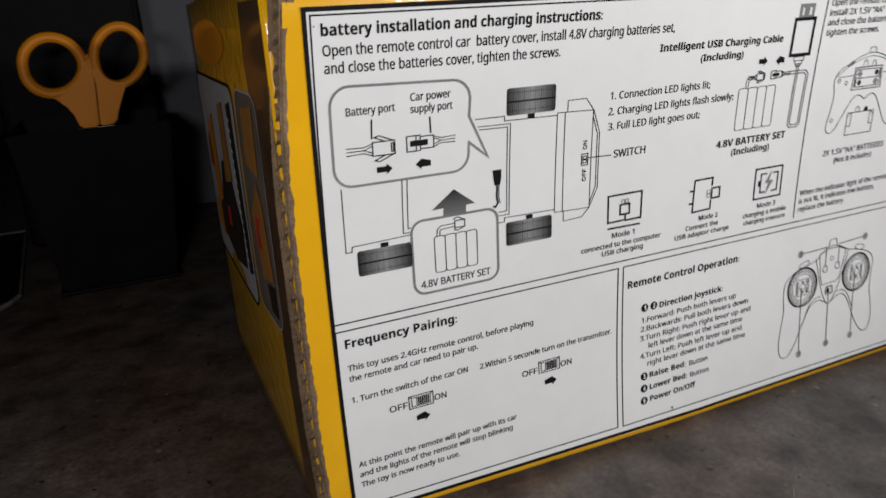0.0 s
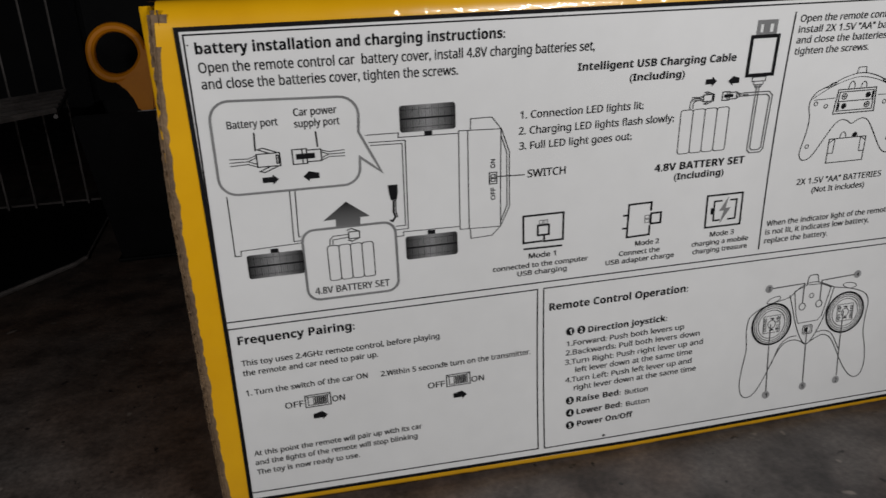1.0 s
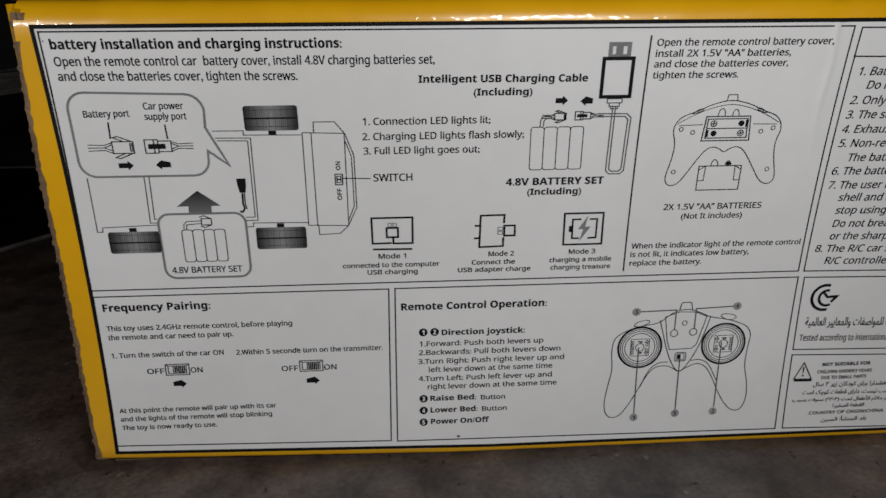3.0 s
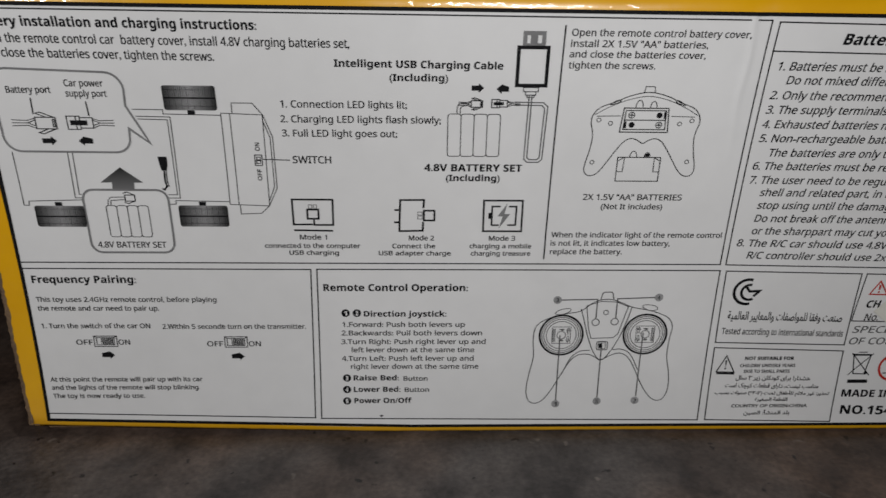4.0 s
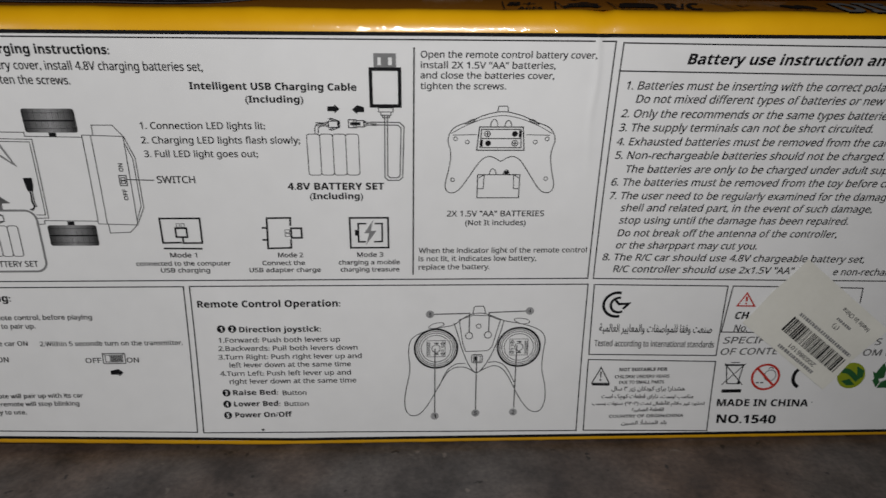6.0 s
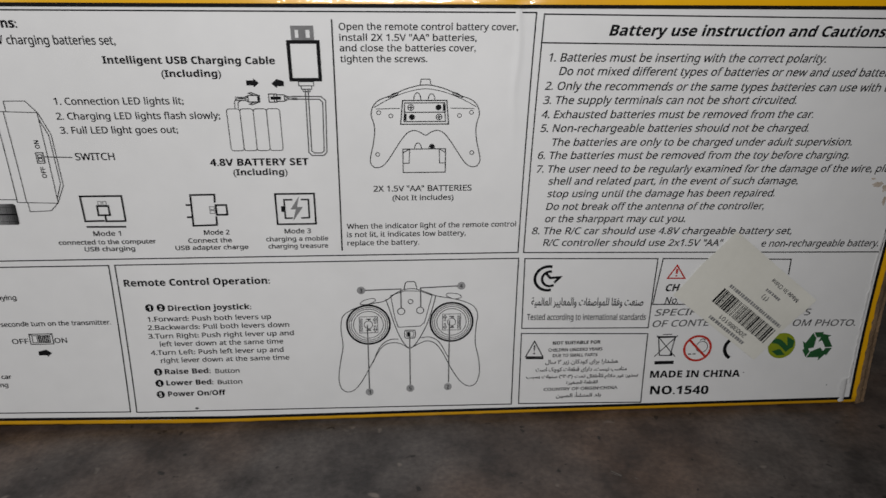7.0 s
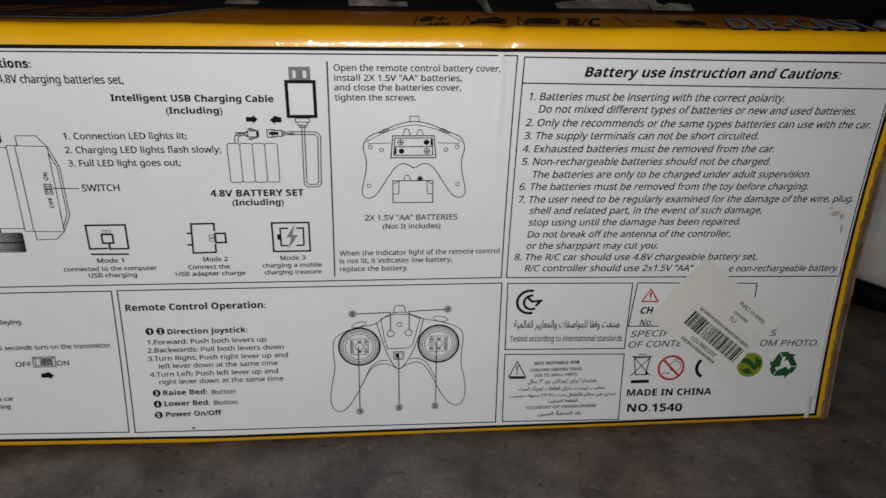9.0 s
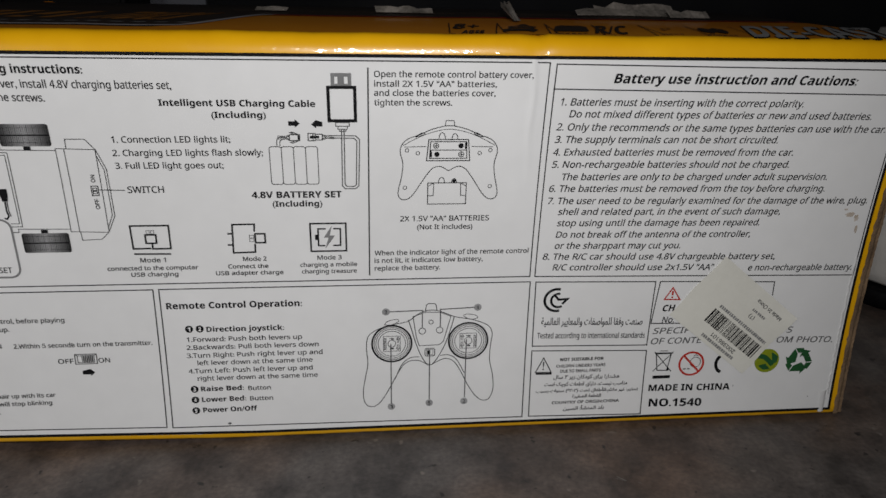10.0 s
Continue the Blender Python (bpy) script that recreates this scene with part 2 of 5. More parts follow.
def raw_edge(x, wide, seed):
    """The cut edge of the corrugated board: two liners and a wavy flute between them."""
    bm = bmesh.new()
    rnd = random.Random(seed)
    n = 180
    for off, w, amp, per in ((0.5, 0.35, 0.0, 1), (5.6, 0.4, 0.0, 1), (3.0, 0.4, 1.7, 7.0)):
        prev = None
        for j in range(n + 1):
            z = edge_low(x) + 0.6 + (176.2 - edge_low(x)) * j / n
            y = face_y(z) * 1000 + 0.4 + off + amp * math.sin(2 * math.pi * z / per) + rnd.uniform(-0.12, 0.12)
            s = -1 if x < 200 else 1
            xe = edge_left(z) - 0.36 * off if x < 200 else x
            a = bm.verts.new(((xe + s * (0.6 + rnd.uniform(-0.1, 0.15))) / 1000, (y - w) / 1000, z / 1000))
            b = bm.verts.new(((xe + s * (0.6 + rnd.uniform(-0.1, 0.15))) / 1000, (y + w) / 1000, z / 1000))
            c = bm.verts.new(((xe - s * 3.5) / 1000, (y + w) / 1000, z / 1000))
            d = bm.verts.new(((xe - s * 3.5) / 1000, (y - w) / 1000, z / 1000))
            if prev:
                for k in range(4):
                    bm.faces.new((prev[k], prev[(k + 1) % 4], (a, b, c, d)[(k + 1) % 4], (a, b, c, d)[k]))
            prev = (a, b, c, d)
    bmesh.ops.recalc_face_normals(bm, faces=bm.faces[:])
    return bm


carton_part("raw_edge", raw_edge(X0, 6, 1), KRAFT, "brown corrugated board edge, worn")
carton_part("raw_edge", raw_edge(X1, 6, 2), KRAFT, "brown corrugated board edge, worn")
for xe in (X0 + 1.6, X1 - 1.6):
    bm = bmesh.new()
    rows = []
    for j in range(41):
        z = edge_low(xe) + 0.6 + (177.4 - edge_low(xe)) * j / 40
        rows.append([bm.verts.new(((edge_left(z) + 1.2 - lean if xe < 200 else xe) / 1000, y, z / 1000)) for y, lean in ((face_y(z) + 0.0002, 0.0), (face_y(z) + 0.0072, 3.2))])
    for j in range(40):
        bm.faces.new((rows[j][0], rows[j][1], rows[j + 1][1], rows[j + 1][0]))
    carton_part("board_core", bm, KRAFT)

# the white panel with all its print
panel = carton_part("instruction_panel", grid_front(bmesh.new(), 13.4, 443.4, 3.6, 173.0, 0.12), WHITE, "white printed instruction panel", smooth=True)


def ribbon(bm, pts, w, d=0.3, closed=False, step=4.0, fmap=on_front):
    """A printed line of width w along points (millimetres)."""
    pts = [Vector((p[0], p[1])) for p in pts]
    if closed:
        pts.append(pts[0].copy())
    fine = [pts[0]]
    for a, b in zip(pts, pts[1:]):
        k = max(1, int((b - a).length / step))
        fine += [a.lerp(b, i / k) for i in range(1, k + 1)]
    n = len(fine)
    ls = []
    for i, p in enumerate(fine):
        if closed and i in (0, n - 1):
            d1, d2 = (fine[-1] - fine[-2]).normalized(), (fine[1] - fine[0]).normalized()
        else:
            d1 = (fine[i] - fine[max(i - 1, 0)])
            d2 = (fine[min(i + 1, n - 1)] - fine[i])
            d1 = d1.normalized() if d1.length > 1e-9 else d2.normalized()
            d2 = d2.normalized() if d2.length > 1e-9 else d1
        t = d1 + d2
        t = t.normalized() if t.length > 1e-6 else d1
        nrm = Vector((-t.y, t.x))
        h = w / 2 / max(0.35, abs(nrm.dot(Vector((-d1.y, d1.x)))))
        l, r = p + nrm * h, p - nrm * h
        ls.append((bm.verts.new(fmap(l.x, l.y, d)), bm.verts.new(fmap(r.x, r.y, d))))
    for a, b in zip(ls, ls[1:]):
        bm.faces.new((a[1], b[1], b[0], a[0]))
    return bm


def blob(bm, pts, d=0.3, fmap=on_front):
    """A filled printed shape."""
    f = bm.faces.new([bm.verts.new(fmap(x, z, d)) for x, z in pts])
    bmesh.ops.triangulate(bm, faces=[f])
    return bm


def arc(cx, cz, rx, rz, a0, a1, n=16):
    return [(cx + rx * math.cos(math.radians(a0 + (a1 - a0) * i / n)), cz + rz * math.sin(math.radians(a0 + (a1 - a0) * i / n))) for i in range(n + 1)]


def rrect(x0, x1, z0, z1, r, n=5):
    return arc(x1 - r, z1 - r, r, r, 90, 0, n) + arc(x1 - r, z0 + r, r, r, 0, -90, n) + arc(x0 + r, z0 + r, r, r, -90, -180, n) + arc(x0 + r, z1 - r, r, r, 180, 90, n)


def smooth_path(pts, closed=False, n=6):
    """A soft curve through points."""
    out = []
    m = len(pts)
    rng = range(m if closed else m - 1)
    for i in rng:
        g = [Vector(pts[j % m] if closed else pts[min(max(j, 0), m - 1)]) for j in (i - 1, i, i + 1, i + 2)]
        for k in range(n):
            t = k / n
            out.append(0.5 * ((2 * g[1]) + (g[2] - g[0]) * t + (2 * g[0] - 5 * g[1] + 4 * g[2] - g[3]) * t * t + (3 * g[1] - g[0] - 3 * g[2] + g[3]) * t ** 3))
    if not closed:
        out.append(Vector(pts[-1]))
    return [(p[0], p[1]) for p in out]


def drawing(name, strokes=(), fills=(), mat=BLACK, label="", parent=panel):
    bm = bmesh.new()
    for w, pts, closed in strokes:
        ribbon(bm, pts, w * 1.2, closed=closed)
    for pts in fills:
        blob(bm, pts)
    return part(name, bm, mat, parent, label)


def plain_sans(body, bold):
    """The built-in font's plain sans letters and digits."""
    cap, low, num = (0x1D5D4, 0x1D5EE, 0x1D7EC) if bold else (0x1D5A0, 0x1D5BA, 0x1D7E2)
    out = ""
    for ch in body:
        if "A" <= ch <= "Z":
            ch = chr(cap + ord(ch) - 65)
        elif "a" <= ch <= "z":
            ch = chr(low + ord(ch) - 97)
        elif "0" <= ch <= "9":
            ch = chr(num + ord(ch) - 48)
        out += ch
    return out


def fatten(me, by):
    """Moves the outlines of flat letters outwards, as ink spreads."""
    bm = bmesh.new()
    bm.from_mesh(me)
    bmesh.ops.remove_doubles(bm, verts=bm.verts[:], dist=1e-5)
    push = {}
    for e in bm.edges:
        if len(e.link_faces) == 1:
            p, q = e.verts
            d = (q.co - p.co)
            if d.length < 1e-7:
                continue
            nrm = Vector((d.y, -d.x, 0)).normalized()
            if nrm.dot(e.link_faces[0].calc_center_median() - p.co) > 0:
                nrm = -nrm
            for v in (p, q):
                push.setdefault(v, []).append(nrm)
    for v, ns in push.items():
        s = sum(ns, Vector())
        if s.length > 0.3:
            s.normalize()
            v.co += s * by / max(0.6, s.dot(ns[0]))
    bm.to_mesh(me)
    bm.free()


def text_mesh(body, bold, italic, weight=1.0):
    cu = bpy.data.curves.new("text", "FONT")
    cu.body, cu.size, cu.resolution_u = plain_sans(body, bold), 1.0, 3
    cu.shear = 0.18 if italic else 0.0
    ob = bpy.data.objects.new("text", cu)
    me = bpy.data.meshes.new_from_object(ob)
    bpy.data.objects.remove(ob)
    bpy.data.curves.remove(cu)
    fatten(me, weight * (0.012 if bold else 0.015))
    return me


def printed(body, x0, x1, z0, z1=None, high=2.4, bold=False, italic=False, mat=BLACK, d=0.3, fmap=on_front, parent=panel, label="", name="text_line"):
    """A line of text from x0 to x1 on a base line that runs from z0 to z1; high: the height of its capitals."""
    z1 = z0 if z1 is None else z1
    me = text_mesh(body, bold, italic, 1.0 + 1.2 * max(0.0, 2.2 - high))
    co = np.empty(len(me.vertices) * 3)
    me.vertices.foreach_get("co", co)
    co = co.reshape(-1, 3)
    left, right = co[:, 0].min(), co[:, 0].max()
    u = (co[:, 0] - left) / (right - left)
    for v, t, zz in zip(me.vertices, u, co[:, 1] * high / 0.714):
        v.co = fmap(x0 + (x1 - x0) * t, z0 + (z1 - z0) * t + zz, d)
    me.materials.append(mat)
    ob = new(name, me)
    ob.parent = parent
    if label:
        ob["label"] = label
    return ob


# frames of the panel
drawing("panel_border", [(1.1, [(13.8, 7.9), (89.0, 6.0), (165.0, 4.1), (442.9, 3.9), (442.9, 172.5), (13.9, 172.5)], True)], mat=BLACK, label="thick black border")
drawing("panel_frame", [(0.40, [(15.6, 170.9), (288.4, 170.5), (287.4, 77.3), (14.1, 77.6)], True)])
drawing("panel_frame", [(0.40, [(14.4, 75.0), (125.2, 74.8), (124.2, 8.2), (13.9, 10.9)], True)])
drawing("panel_frame", [(0.40, [(127.6, 74.9), (287.8, 74.7), (287.4, 6.3), (126.8, 7.9)], True)])
drawing("panel_frame", [(0.40, [(291.2, 170.0), (441.4, 168.6), (441.4, 74.6), (289.7, 77.2)], True), (0.4, [(290.7, 160.2), (441.4, 158.3)], False)])
drawing("panel_frame", [(0.40, [(290.4, 74.5), (346.0, 73.4), (345.4, 41.4), (290.6, 42.6)], True)])
drawing("panel_frame", [(0.40, [(290.6, 40.2), (345.6, 38.6), (345.6, 5.2), (290.6, 6.4)], True)])
drawing("panel_frame", [(0.40, [(403.4, 65.0), (403.2, 72.0), (348.2, 73.4), (346.2, 52.4), (382, 51.6)], False)])
drawing("divider_line", [(0.45, [(217.4, 168.0), (216.6, 79.4)], False)])

# titles and instructions
T = printed
T("battery installation and charging instructions:", 18.3, 112.5, 165.4, 165.0, 3.1, bold=True, label="bold printed title")
T("Open the remote control car  battery cover, install 4.8V charging batteries set,", 18.4, 143.5, 160.0, 159.4, 2.9)
T("and close the batteries cover, tighten the screws.", 18.5, 97.0, 155.2, 154.5, 2.9)
T("Battery port", 23.9, 39.2, 142.7, 142.8, 2.3)
T("Car power", 44.2, 57.6, 145.2, None, 2.3)
T("supply port", 44.1, 58.2, 141.6, None, 2.3)
T("Intelligent USB Charging Cable", 137.9, 196.8, 153.0, 152.7, 2.5, bold=True)
T("(Including)", 157.0, 177.6, 148.3, None, 2.4, bold=True)
T("1. Connection LED lights lit;", 118.2, 163.1, 138.5, None, 2.5)
T("2. Charging LED lights flash slowly;", 117.8, 175.3, 133.1, None, 2.5)
T("3. Full LED light goes out;", 118.0, 159.5, 127.9, None, 2.5)
T("SWITCH", 121.1, 135.2, 117.8, None, 2.7)
T("4.8V BATTERY SET", 169.4, 205.8, 115.1, None, 2.7, bold=True)
T("(Including)", 177.5, 197.7, 111.3, None, 2.4, bold=True)
T("4.8V BATTERY SET", 44.9, 70.7, 83.8, None, 2.4)
T("Mode 1", 121.8, 132.2, 87.4, None, 1.9)
T("connected to the computer", 108.2, 144.9, 83.9, None, 1.8)
T("USB charging", 117.4, 136.5, 81.0, None, 1.8)
T("Mode 2", 163.6, 173.4, 87.2, None, 1.9)
T("Connect the", 157.2, 173.9, 83.9, None, 1.8)
T("USB adapter charge", 151.9, 180.0, 80.9, None, 1.8)
T("Mode 3", 194.6, 204.9, 87.2, None, 1.9)
T("charging a mobile", 187.2, 211.4, 84.0, None, 1.8)
T("charging treasure", 187.8, 211.2, 80.9, None, 1.8)
T("Open the remote control battery cover,", 219.7, 282.2, 164.5, None, 2.3)
T("install 2X 1.5V \"AA\" batteries,", 219.7, 267.8, 160.8, None, 2.3)
T("and close the batteries cover,", 219.6, 267.6, 157.2, None, 2.3)
T("tighten the screws.", 219.6, 250.4, 153.4, None, 2.3)
T("2X 1.5V \"AA\" BATTERIES", 229.8, 267.8, 104.1, None, 2.3)
T("(Not It includes)", 237.0, 260.8, 100.4, None, 2.1)
T("When the indicator light of the remote control", 218.9, 286.0, 88.7, None, 2.1)
T("is not lit, it indicates low battery,", 218.8, 265.9, 85.2, None, 2.1)
T("replace the battery.", 218.8, 247.3, 81.6, None, 2.1)
T("Frequency Pairing:", 17.1, 57.1, 68.9, None, 3.0, bold=True, label="bold printed title")
T("This toy uses 2.4GHz remote control, before playing", 17.2, 87.4, 60.8, None, 2.0)
T("the remote and car need to pair up.", 17.2, 64.5, 57.0, None, 2.0)
T("1. Turn the switch of the car ON", 17.3, 60.1, 49.3, None, 2.0)
T("2.Within 5 seconde turn on the transmitter.", 64.9, 122.1, 49.0, None, 2.0)
T("OFF", 29.9, 36.5, 42.0, None, 2.2)
T("ON", 46.6, 51.2, 42.0, None, 2.2)
T("OFF", 81.9, 88.4, 41.2, None, 2.2)
T("ON", 98.6, 103.5, 41.2, None, 2.2)
T("At this point the remote will pair up with its car", 17.0, 78.6, 25.4, None, 1.9)
T("and the lights of the remote will stop blinking", 17.0, 76.6, 21.7, None, 1.9)
T("The toy is now ready to use.", 17.1, 54.4, 17.9, None, 1.9)
T("Remote Control Operation:", 129.8, 187.1, 65.6, None, 2.9, bold=True, label="bold printed title")
T("Direction joystick:", 145.5, 178.7, 54.4, None, 2.4, bold=True)
T("1.Forward: Push both levers up", 136.7, 186.3, 49.8, None, 2.1)
T("2.Backwards: Pull both levers down", 136.3, 193.4, 46.0, None, 2.1)
T("3.Turn Right: Push right lever up and", 136.0, 195.0, 42.1, None, 2.1)
T("left lever down at the same time", 140.2, 190.4, 38.4, None, 2.1)
T("4.Turn Left: Push left lever up and", 136.0, 190.3, 34.5, None, 2.1)
T("right lever down at the same time", 139.6, 192.4, 30.8, None, 2.1)
T("Raise Bed:", 140.6, 159.4, 25.5, None, 2.3, bold=True)
T("Button", 161.3, 171.3, 25.3, None, 2.0)
T("Lower Bed:", 140.6, 160.0, 20.2, None, 2.3, bold=True)
T("Button", 161.8, 172.0, 20.1, None, 2.0)
T("Power On/Off", 140.7, 164.7, 15.0, None, 2.3, bold=True)
T("Battery use instruction and Cautions:", 315.0, 418.8, 162.7, 162.3, 3.7, bold=True, italic=True, label="bold slanted title")
for body, x0, x1, z0, z1 in (
        ("1. Batteries must be inserting with the correct polarity.", 294.3, 397.8, 153.6, 153.1),
        ("Do not mixed different types of batteries or new and used batteries.", 298.3, 429.6, 148.7, 147.8),
        ("2. Only the recommends or the same types batteries can use with the car.", 293.5, 437.8, 143.3, 142.1),
        ("3. The supply terminals can not be short circuited.", 293.3, 390.4, 138.0, 137.6),
        ("4. Exhausted batteries must be removed from the car.", 293.1, 398.5, 132.6, 132.1),
        ("5. Non-rechargeable batteries should not be charged.", 293.1, 398.0, 127.3, 126.7),
        ("The batteries are only to be charged under adult supervision.", 298.0, 417.0, 121.8, 121.0),
        ("6. The batteries must be removed from the toy before charging.", 292.9, 417.3, 116.6, 115.6),
        ("7. The user need to be regularly examined for the damage of the wire, plug.", 292.9, 439.0, 111.1, 109.8),
        ("shell and related part, in the event of such damage,", 297.7, 398.8, 106.1, 105.1),
        ("stop using until the damage has been repaired.", 297.7, 390.3, 100.9, 100.0),
        ("Do not break off the antenna of the controller,", 297.6, 386.9, 95.5, 94.5),
        ("or the sharppart may cut you.", 297.6, 355.1, 90.3, 89.5),
        ("8. The R/C car should use 4.8V chargeable battery set,", 292.6, 400.9, 85.2, 83.4),
        ("R/C controller should use 2x1.5V \"AA\"", 297.4, 372.6, 80.0, 78.6),
        ("e non-rechargeable battery.", 389.0, 439.8, 78.0, 77.2)):
    T(body, x0, x1, z0, z1, 2.9, italic=True)
T("Tested according to international standards", 292.6, 343.9, 46.5, 45.2, 2.7)
T("NOT SUITABLE FOR", 304.3, 325.2, 34.5, None, 1.5, bold=True)
T("CHILDRN UNDER3 YEARS", 302.6, 326.3, 31.2, None, 1.4)
T("DUE TO SMALL PARTS", 304.7, 324.3, 28.5, None, 1.4)
T("COUNTRY OF ORGIN:CHINA", 301.5, 334.5, 12.2, None, 1.4)
T("CH", 351.0, 357.0, 58.4, None, 3.2, italic=True, bold=True)
T("No.", 351.3, 357.2, 52.6, None, 3.0, italic=True)
T("SPECIF", 347.5, 366.0, 47.0, None, 3.0, italic=True, mat=MIDGREY)
T("OF CONTE", 347.2, 372.5, 41.7, None, 3.0, italic=True, mat=MIDGREY)
T("S", 413.8, 417.0, 45.6, None, 3.0, italic=True, mat=MIDGREY)
T("OM PHOTO.", 409.6, 438.2, 40.6, 39.9, 3.0, italic=True, mat=MIDGREY)
T("\ufe94\ufef4\ufee4\ufedf\ufe8e\ufecc\ufedf\ufe8d \ufeae\ufef4\ufef3\ufe8e\ufecc\ufee4\ufedf\ufe8d\ufeed \ufe95\ufe8e\ufed4\ufebb\ufe8d\ufeee\ufee4\ufee0\ufedf \ufe8e\ufed8\ufed3\ufeed \ufe96\ufecc\ufee8\ufebb", 294.1, 342.1, 53.2, 52.0, 3.6)
T("\ufedd\ufe8e\ufeb3 \u06f3 \ufeae\ufbfe\ufeaf \ufee5\ufe8e\ufb90\ufea9\ufeee\ufb90 \ufbfc\ufe8d\ufeae\ufe91 !\ufead\ufe8d\ufeaa\ufeb8\ufeeb", 301.6, 333.7, 25.4, 24.9, 1.9)
T("\ufe96\ufeb3\ufe8d \ufb8f\ufb7c\ufeee\ufb90 \ufe95\ufe8e\ufecc\ufec4\ufed7 \ufbfc\ufe8d\ufead\ufe8d\ufea9 \u060c\ufe96\ufeb4\ufbff\ufee7 \ufe90\ufeb3\ufe8e\ufee8\ufee3", 297.5, 337.9, 21.8, 21.2, 1.9)
T("\ufe90\ufe92\ufeb4\ufe91 \ufe95\ufe8d\ufeee\ufee8\ufeb3 (\u06f6\u06f3-\u06f3) \ufe96\ufea4\ufe97 \ufedd\ufe8e\ufed4\ufec3\ufe84\ufee0\ufedf \ufee2\ufe8b\ufefc\ufee3 \ufeae\ufef4\ufecf :\ufeae\ufef3\ufeac\ufea4\ufe97", 293.5, 343.3, 18.6, 17.9, 1.5)
T("\ufe93\ufeae\ufef4\ufed0\ufebc\ufedf\ufe8d \ufe94\ufecc\ufec4\ufed8\ufedf\ufe8d", 311.3, 325.4, 15.2, None, 1.6)
T("\ufee6\ufef4\ufebc\ufedf\ufe8d :\ufe84\ufeb8\ufee8\ufee4\ufedf\ufe8d \ufeaa\ufee0\ufe91", 307.2, 327.3, 8.8, None, 1.7)
T("MADE IN CHINA", 348.6, 389.5, 17.2, 16.4, 3.3, bold=True)
T("NO.1540", 349.4, 376.0, 9.0, 8.3, 4.0, bold=True)


# ---- drawings printed on the panel ----
def banded(name, dark, light, axis, stripes=0.0):
    """Printed shading that runs from dark to light across the drawing, with fine stripes."""
    m, nt, bsdf = nodes_of(name)
    tc = nt.nodes.new("ShaderNodeTexCoord")
    sep = nt.nodes.new("ShaderNodeSeparateXYZ")
    nt.links.new(tc.outputs["Generated"], sep.inputs[0])
    ramp = nt.nodes.new("ShaderNodeValToRGB")
    els = ramp.color_ramp.elements
    els[0].color, els[1].color = (*(dark,) * 3, 1), (*(dark,) * 3, 1)
    mid = els.new(0.5 if axis == 0 else 0.02)
    mid.color = (*(light,) * 3, 1)
    nt.links.new(sep.outputs[axis], ramp.inputs[0])
    nt.links.new(ramp.outputs[0], bsdf.inputs["Base Color"])
    bsdf.inputs["Roughness"].default_value = 0.45
    return m


TYRE = banded("tyre_print", 0.008, 0.30, 0)
ARROW = banded("arrow_print", 0.008, 0.14, 2)
LINE = 0.24


def rect(x0, x1, z0, z1):
    return [(x0, z0), (x1, z0), (x1, z1), (x0, z1)]


def circle(cx, cz, r, n=20):
    return arc(cx, cz, r, r, 0, 360, n)[:-1]


def wheel_print(x0, x1, z0, z1, shaft_up):
    w = drawing("tyre_drawing", fills=[rrect(x0, x1, z0, z1, 0.9, 3)], mat=TYRE, label="shaded tyre drawing")
    bm = bmesh.new()
    n = 26
    for i in range(1, n):
        x = x0 + (x1 - x0) * i / n
        ribbon(bm, [(x, z0 + 0.3), (x, z1 - 0.3)], 0.09 if i % 3 else 0.16, 0.4)
    zm = (z0 + z1) / 2
    ribbon(bm, [(x0, zm), (x1, zm)], 0.55, 0.42)
    for dz in (-2.9, 2.9):
        ribbon(bm, [(x0, zm + dz), (x1, zm + dz)], 0.14, 0.42)
    xm = (x0 + x1) / 2
    blob(bm, rect(xm - 1.3, xm + 1.3, z1, z1 + 1.5) if shaft_up else rect(xm - 1.3, xm + 1.3, z0 - 1.5, z0), 0.35)
    part("tyre_tread", bm, BLACK, w)


drawing("truck_drawing", [
    (LINE, [(20.7, 121.2), (20.5, 100.8), (22.4, 100.7), (22.6, 102.4), (42.4, 103.0)], False),
    (LINE, [(40.3, 121.2), (39.8, 103.8), (42.4, 103.8)], False), (LINE, [(42.0, 121.2), (41.5, 105.2), (42.4, 105.2)], False),
    (LINE, [(66.0, 137.3), (76.7, 137.2), (76.6, 135.7), (96.8, 135.4)], False),
    (LINE, [(66.9, 134.8), (78.9, 134.6), (78.4, 103.9), (74.2, 103.9)], False),
    (LINE, [(67.4, 133.8), (77.8, 133.6), (77.5, 105.2), (74.2, 105.2)], False),
    (LINE, [(74.0, 101.4), (76.6, 101.5), (76.6, 102.9), (96.6, 102.6)], False)], label="line drawing of a toy truck from below")
drawing("cab_drawing", [
    (LINE, [(96.9, 136.2), (96.6, 101.5)], False), (LINE, [(100.0, 136.1), (99.9, 101.3)], False),
    (LINE, [(96.9, 136.2), (111.7, 135.7)], False), (LINE, [(96.6, 101.5), (111.3, 101.0)], False), (LINE, [(111.5, 135.6), (111.3, 101.0)], False),
    (LINE, [(100.9, 136.0), (101.0, 139.9), (108.3, 139.9), (111.7, 135.6), (114.5, 127.6), (114.6, 108.0), (111.2, 101.0), (108.1, 98.0), (100.4, 97.7), (100.3, 101.4)], False),
    (LINE, [(111.6, 133.2), (113.6, 127.3), (113.7, 108.6), (111.3, 102.8)], False)], label="line drawing of the truck cab")
